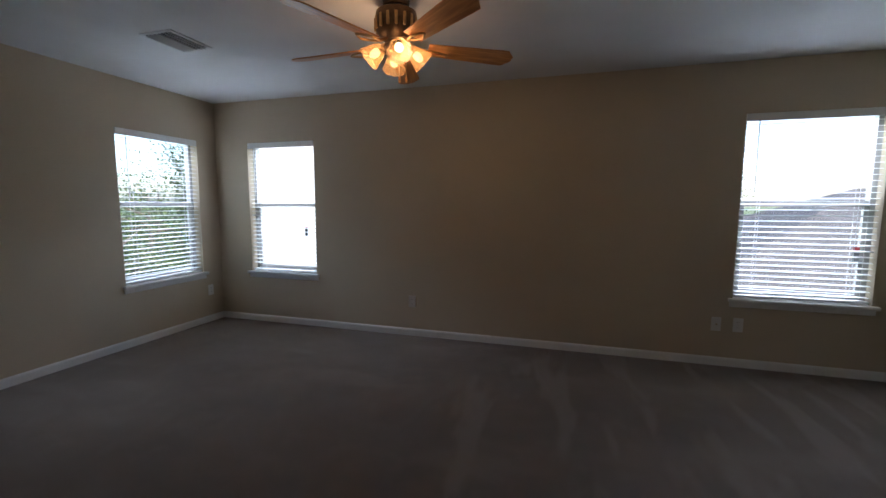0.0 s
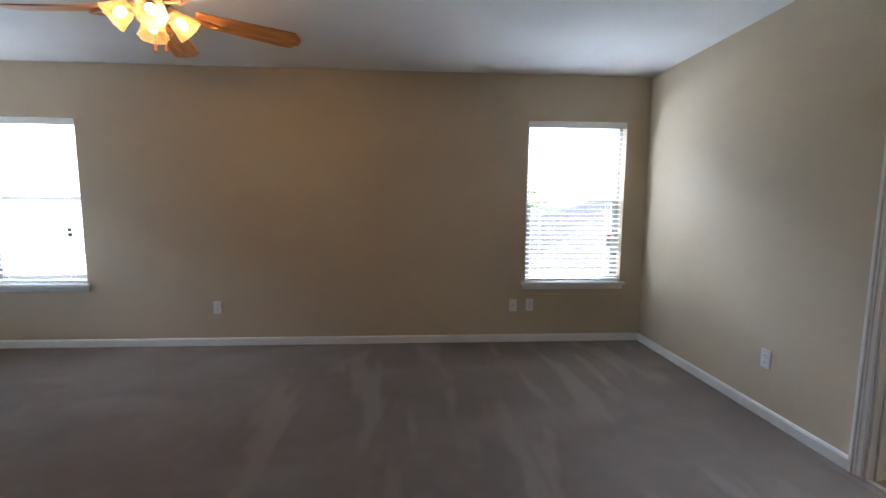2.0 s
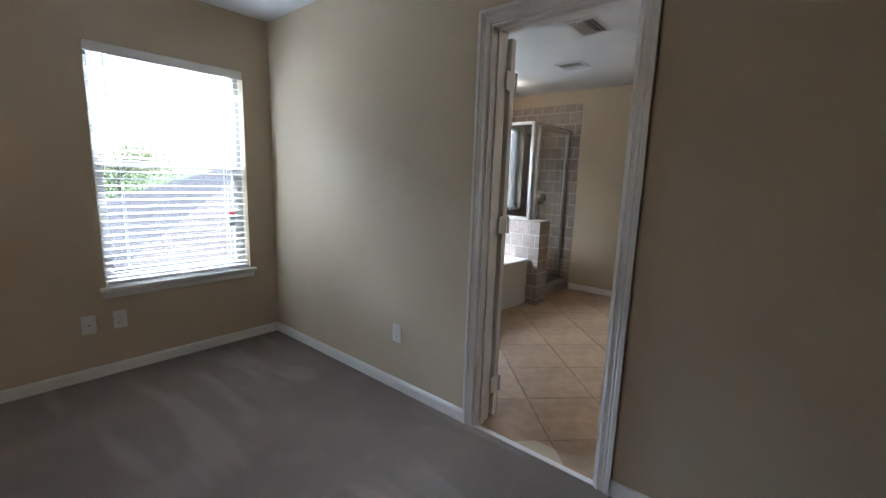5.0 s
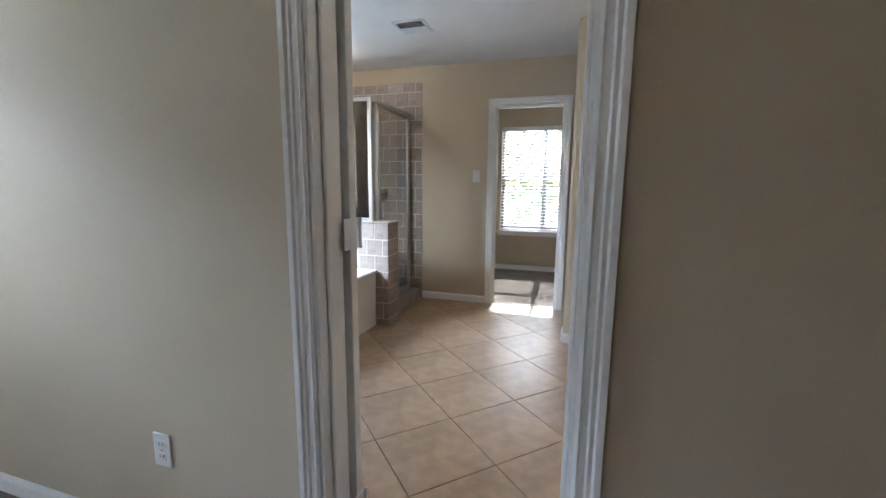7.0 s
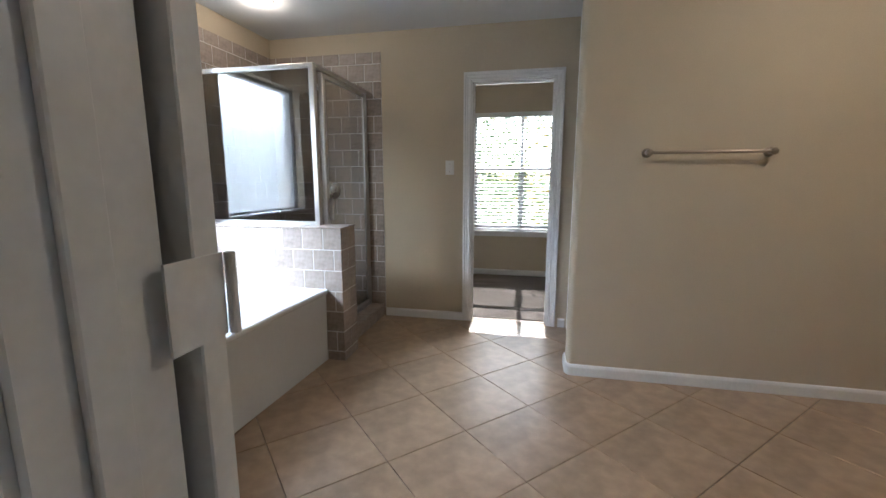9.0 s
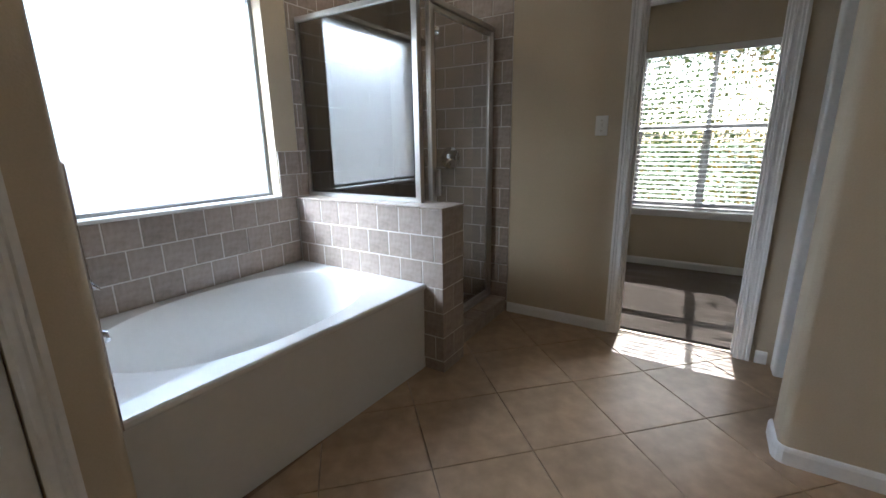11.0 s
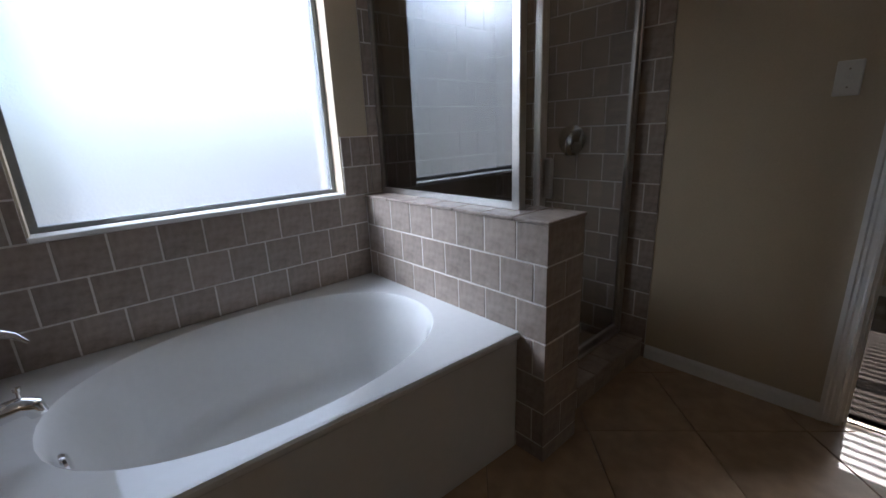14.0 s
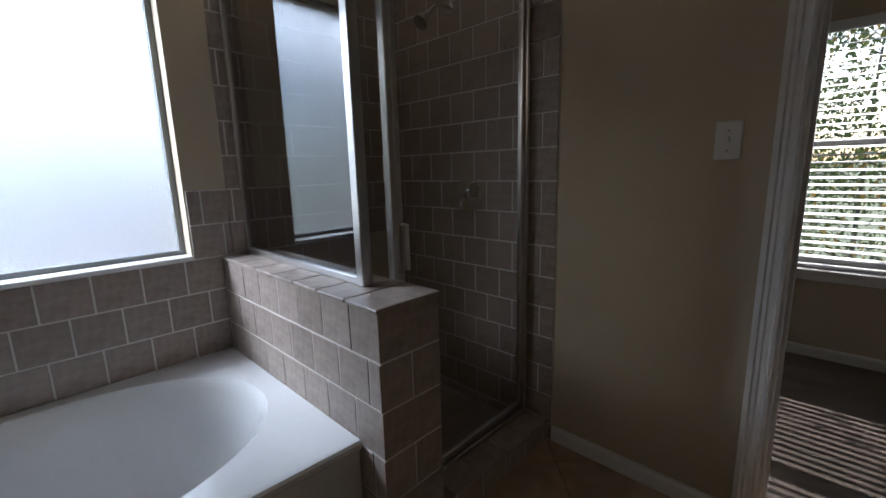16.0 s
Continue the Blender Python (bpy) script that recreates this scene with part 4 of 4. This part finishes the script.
def house(m, w, d, h, rise, label):
    """A neighbour's house with a hipped shingle roof; local origin at the middle of its footprint."""
    ob = thing("house", m, label, "house", "neighbouring houses")
    part("wall", box(B(), -w / 2, w / 2, -d / 2, d / 2, 0, h), STUCCO, ob)
    bm = B()
    o = 0.45
    e = [bm.verts.new(p) for p in ((-w / 2 - o, -d / 2 - o, h), (w / 2 + o, -d / 2 - o, h), (w / 2 + o, d / 2 + o, h), (-w / 2 - o, d / 2 + o, h))]
    f = [bm.verts.new((v.co.x, v.co.y, h + 0.18)) for v in e]
    r = max(0.3, w / 2 - d / 2)
    t = [bm.verts.new((-r, 0, h + rise)), bm.verts.new((r, 0, h + rise))]
    bm.faces.new(e[::-1])
    for i in range(4):
        bm.faces.new((e[i], e[(i + 1) % 4], f[(i + 1) % 4], f[i]))
    bm.faces.new((f[0], f[1], t[1], t[0]))
    bm.faces.new((f[1], f[2], t[1]))
    bm.faces.new((f[2], f[3], t[0], t[1]))
    bm.faces.new((f[3], f[0], t[0]))
    roof = part("roof", bm, SHINGLE, ob, "brown shingle hip roof")
    part("roof_vent", cyl(B(), (0.4, -0.5, h + rise - 0.6), (0.4, -0.5, h + rise + 0.25), 0.06), VENT, roof)
    for x in (-w / 4, w / 4):
        win = part("window", box(B(), x - 0.5, x + 0.5, -d / 2 - 0.03, -d / 2, 1.0, 2.2), SASH, ob)
        part("pane", box(B(), x - 0.44, x + 0.44, -d / 2 - 0.036, -d / 2 - 0.031, 1.06, 2.14), SLOT, win)
    return ob


house(pose(10.3, 15.5, -3.2), 12.0, 9.0, 2.7, 2.3, "neighbouring house with a brown shingle hip roof")
# assumed house, turned to the sun so the left bedroom window looks white
house(pose(-6.5, 14.9, -3.2, 0, 0, 30), 6.0, 6.0, 8.0, 2.0, "tall pale house added to fill the window with white")
house(pose(-16.5, 2.5, -3.2), 8.0, 9.0, 2.6, 1.6, "low pale house beyond the trees")
fence = thing("fence", pose(-8.2, 0, -3.2), "weathered grey wooden board fence", "fence")
me = to_mesh("board", box(B(), -0.012, 0.012, -0.068, 0.068, 0.05, 1.85), FENCE)
for i in range(110):
    b_ = new("board", me)
    b_.parent = fence
    b_.location = (0, -1 + i * 0.145, random.uniform(-0.01, 0.01))
for z in (0.4, 1.5):
    part("rail", box(B(), 0.013, 0.05, -1.1, 15.0, z, z + 0.09), FENCE, fence)

# ---- wall tiles ----
TP, TR, TG, TD = 0.1475, 0.1385, 0.0065, 0.0022       # pitch along, row height, joint, how far a tile stands out
cache = {}


def tile_mesh(w, h, material):
    key = (round(w, 4), round(h, 4), material.name)
    if key not in cache:
        bm = B()
        b = 0.0012
        lo = [bm.verts.new((x, 0.002, z)) for x, z in ((0, 0), (w, 0), (w, h), (0, h))]
        mi = [bm.verts.new((x, -TD + b, z)) for x, z in ((0, 0), (w, 0), (w, h), (0, h))]
        hi = [bm.verts.new((x, -TD, z)) for x, z in ((b, b), (w - b, b), (w - b, h - b), (b, h - b))]
        for p, q in ((lo, mi), (mi, hi)):
            for i in range(4):
                bm.faces.new((p[i], p[(i + 1) % 4], q[(i + 1) % 4], q[i]))
        bm.faces.new(hi)
        cache[key] = to_mesh("tile", bm, material)
    return cache[key]


def tiled(name, parent, m, u0, u1, z0, z1, ztop, shift=0.0, backing=True, label="", pitch=TP):
    """Running-bond tiles from u0 to u1, z0 to z1; rows hang from ztop; local x along the wall, -y out of it."""
    if backing:
        g = tagged(part(name, box(B(), u0, u1, 0.0, 0.006, z0, z1), GROUT), label, "tiling", kind="structure")
        g.matrix_world = m @ Matrix.Translation((0, -0.006, 0))
        m = m @ Matrix.Translation((0, -0.006, 0))
        parent = g
    rows = int(math.ceil((ztop - z0) / TR)) + 1
    for r in range(-40, rows):
        a, b = ztop - (r + 1) * TR + TG / 2, ztop - r * TR - TG / 2
        a, b = max(a, z0), min(b, z1)
        if b - a < 0.012:
            continue
        s = shift + (pitch / 2 if r % 2 else 0)
        c = u0 - pitch + (s % pitch)
        while c < u1:
            p, q = max(c + TG / 2, u0), min(c + pitch - TG / 2, u1)
            if q - p > 0.012:
                t = new("tile", tile_mesh(q - p, b - a, TILE))
                t.parent = parent
                t.matrix_world = m @ pose(p, random.uniform(-0.0006, 0.0006), a, random.uniform(-0.25, 0.25), 0, random.uniform(-0.25, 0.25))
            c += pitch


ZT = 0.907
tiled("tiling_tub_back", None, pose(0, YB, 0), TX0, TX1, RIM + 0.002, BW[2] - 0.016, ZT, 0.057, True, "brown stone-look tiles behind the tub")
tiled("tiling_window_side", None, pose(0, YB, 0), BW[1] + 0.007, TX1 + 0.045, BW[2] - 0.014, 1.185, ZT, 0.05, True, "brown tiles beside the bath window")
tiled("tiling_window_side", None, pose(0, YB, 0), TX0, BW[0] - 0.007, BW[2] - 0.014, 1.185, ZT, 0.05, True, "brown tiles beside the bath window")
tiled("tiling_tub_end", None, pose(TX0 - 0.008, 0, 0, 0, 0, 90), 4.302, YB - 0.012, RIM + 0.002, 1.185, ZT, 0.02, True, "brown tiles on the tub's faucet wall")
ZS = ZT + 9.65 * TR
tiled("tiling_shower_back", None, pose(0, YB, 0), TX1 + 0.047, XF - 0.012, HWZ + 0.014, ZS, ZT, 0.02, True, "brown stone-look tiles on the shower's wall")
tiled("tiling_shower_end", None, pose(XF, 0, 0, 0, 0, -90), -YB, -4.245, 0.0, ZS, ZT, 0.06, True, "brown stone-look tiles on the shower's end wall")
hm = pose(HW0, 0, 0, 0, 0, -90)
tiled("", half, hm, -YB + 0.012, -HWY, 0.0, HWZ, ZT - 0.012, 0.055, False)
tiled("", half, pose(0, HWY, 0), HW0 - 0.007, HW1, 0.0, HWZ, ZT - 0.012, 0.0, False, "", 0.225)
for i in range(8):
    a, b = HWY - 0.008 + i * 0.1475, min(HWY - 0.008 + (i + 1) * 0.1475 - 0.004, YB - 0.01)
    if b - a > 0.02:
        c = part("cap_tile", box(B(), HW0 - 0.010, HW1 + 0.004, a, b, HWZ, HWZ + 0.012, 0.003), TILE, half)
tiled("", curb, pose(0, 4.262, 0), HW1, XF, 0.0, 0.095, 0.095, 0.0, False)
for i in range(6):
    a, b = HW1 + i * 0.1475, min(HW1 + (i + 1) * 0.1475 - 0.004, XF)
    if b - a > 0.02:
        part("cap_tile", box(B(), a, b, 4.256, 4.42, 0.095, 0.105, 0.003), TILE, curb)
part("shower_pan", box(B(), HW1, XF, 4.42, YB, -0.01, 0.03), TILE, curb)

# ---- floor tiles, laid on the diagonal ----
S, G = 0.42, 0.0036
R0, R1, Q0, Q1 = XD + 0.03, XF + 0.045, 0.3, 4.34


def clip(poly, axis, lim, keep_more):
    out = []
    for i, p in enumerate(poly):
        q = poly[(i + 1) % len(poly)]
        inp, inq = (p[axis] >= lim) == keep_more, (q[axis] >= lim) == keep_more
        if inp:
            out.append(p)
        if inp != inq:
            t = (lim - p[axis]) / (q[axis] - p[axis])
            out.append((p[0] + (q[0] - p[0]) * t, p[1] + (q[1] - p[1]) * t))
    return out


h = S / 2 - G / 2
full = None
for i in range(-9, 13):
    for j in range(-15, 9):
        u, v = 2.030 + (i + 0.5) * S, 6.643 + (j + 0.5) * S
        c = ((u + v) / math.sqrt(2), (v - u) / math.sqrt(2))
        k = math.sqrt(2) * h
        poly = [(k, 0), (0, k), (-k, 0), (0, -k)]
        ps = [(c[0] + x, c[1] + y) for x, y in poly]
        whole = all(R0 <= x <= R1 and Q0 <= y <= Q1 for x, y in ps)
        if not whole:
            for axis, lim, more in ((0, R0, True), (0, R1, False), (1, Q0, True), (1, Q1, False)):
                ps = clip(ps, axis, lim, more) if ps else ps
            if len(ps) < 3:
                continue
            poly = [(x - c[0], y - c[1]) for x, y in ps]
        if whole and full:
            me = full
        else:
            bm = B()
            mx, my = sum(p[0] for p in poly) / len(poly), sum(p[1] for p in poly) / len(poly)
            lo = [bm.verts.new((x, y, -0.010)) for x, y in poly]
            mi = [bm.verts.new((x, y, -0.002)) for x, y in poly]
            hi = [bm.verts.new((mx + (x - mx) * 0.992, my + (y - my) * 0.992, 0.0)) for x, y in poly]
            for p, q in ((lo, mi), (mi, hi)):
                for a in range(len(poly)):
                    b = (a + 1) % len(poly)
                    bm.faces.new((p[a], p[b], q[b], q[a]))
            bm.faces.new(hi)
            me = to_mesh("floor_tile", bm, FTILE)
            if whole:
                full = me
        t = new("floor_tile", me)
        t.parent = floor_bath
        t.location = (c[0], c[1], random.uniform(-0.0006, 0.0004))
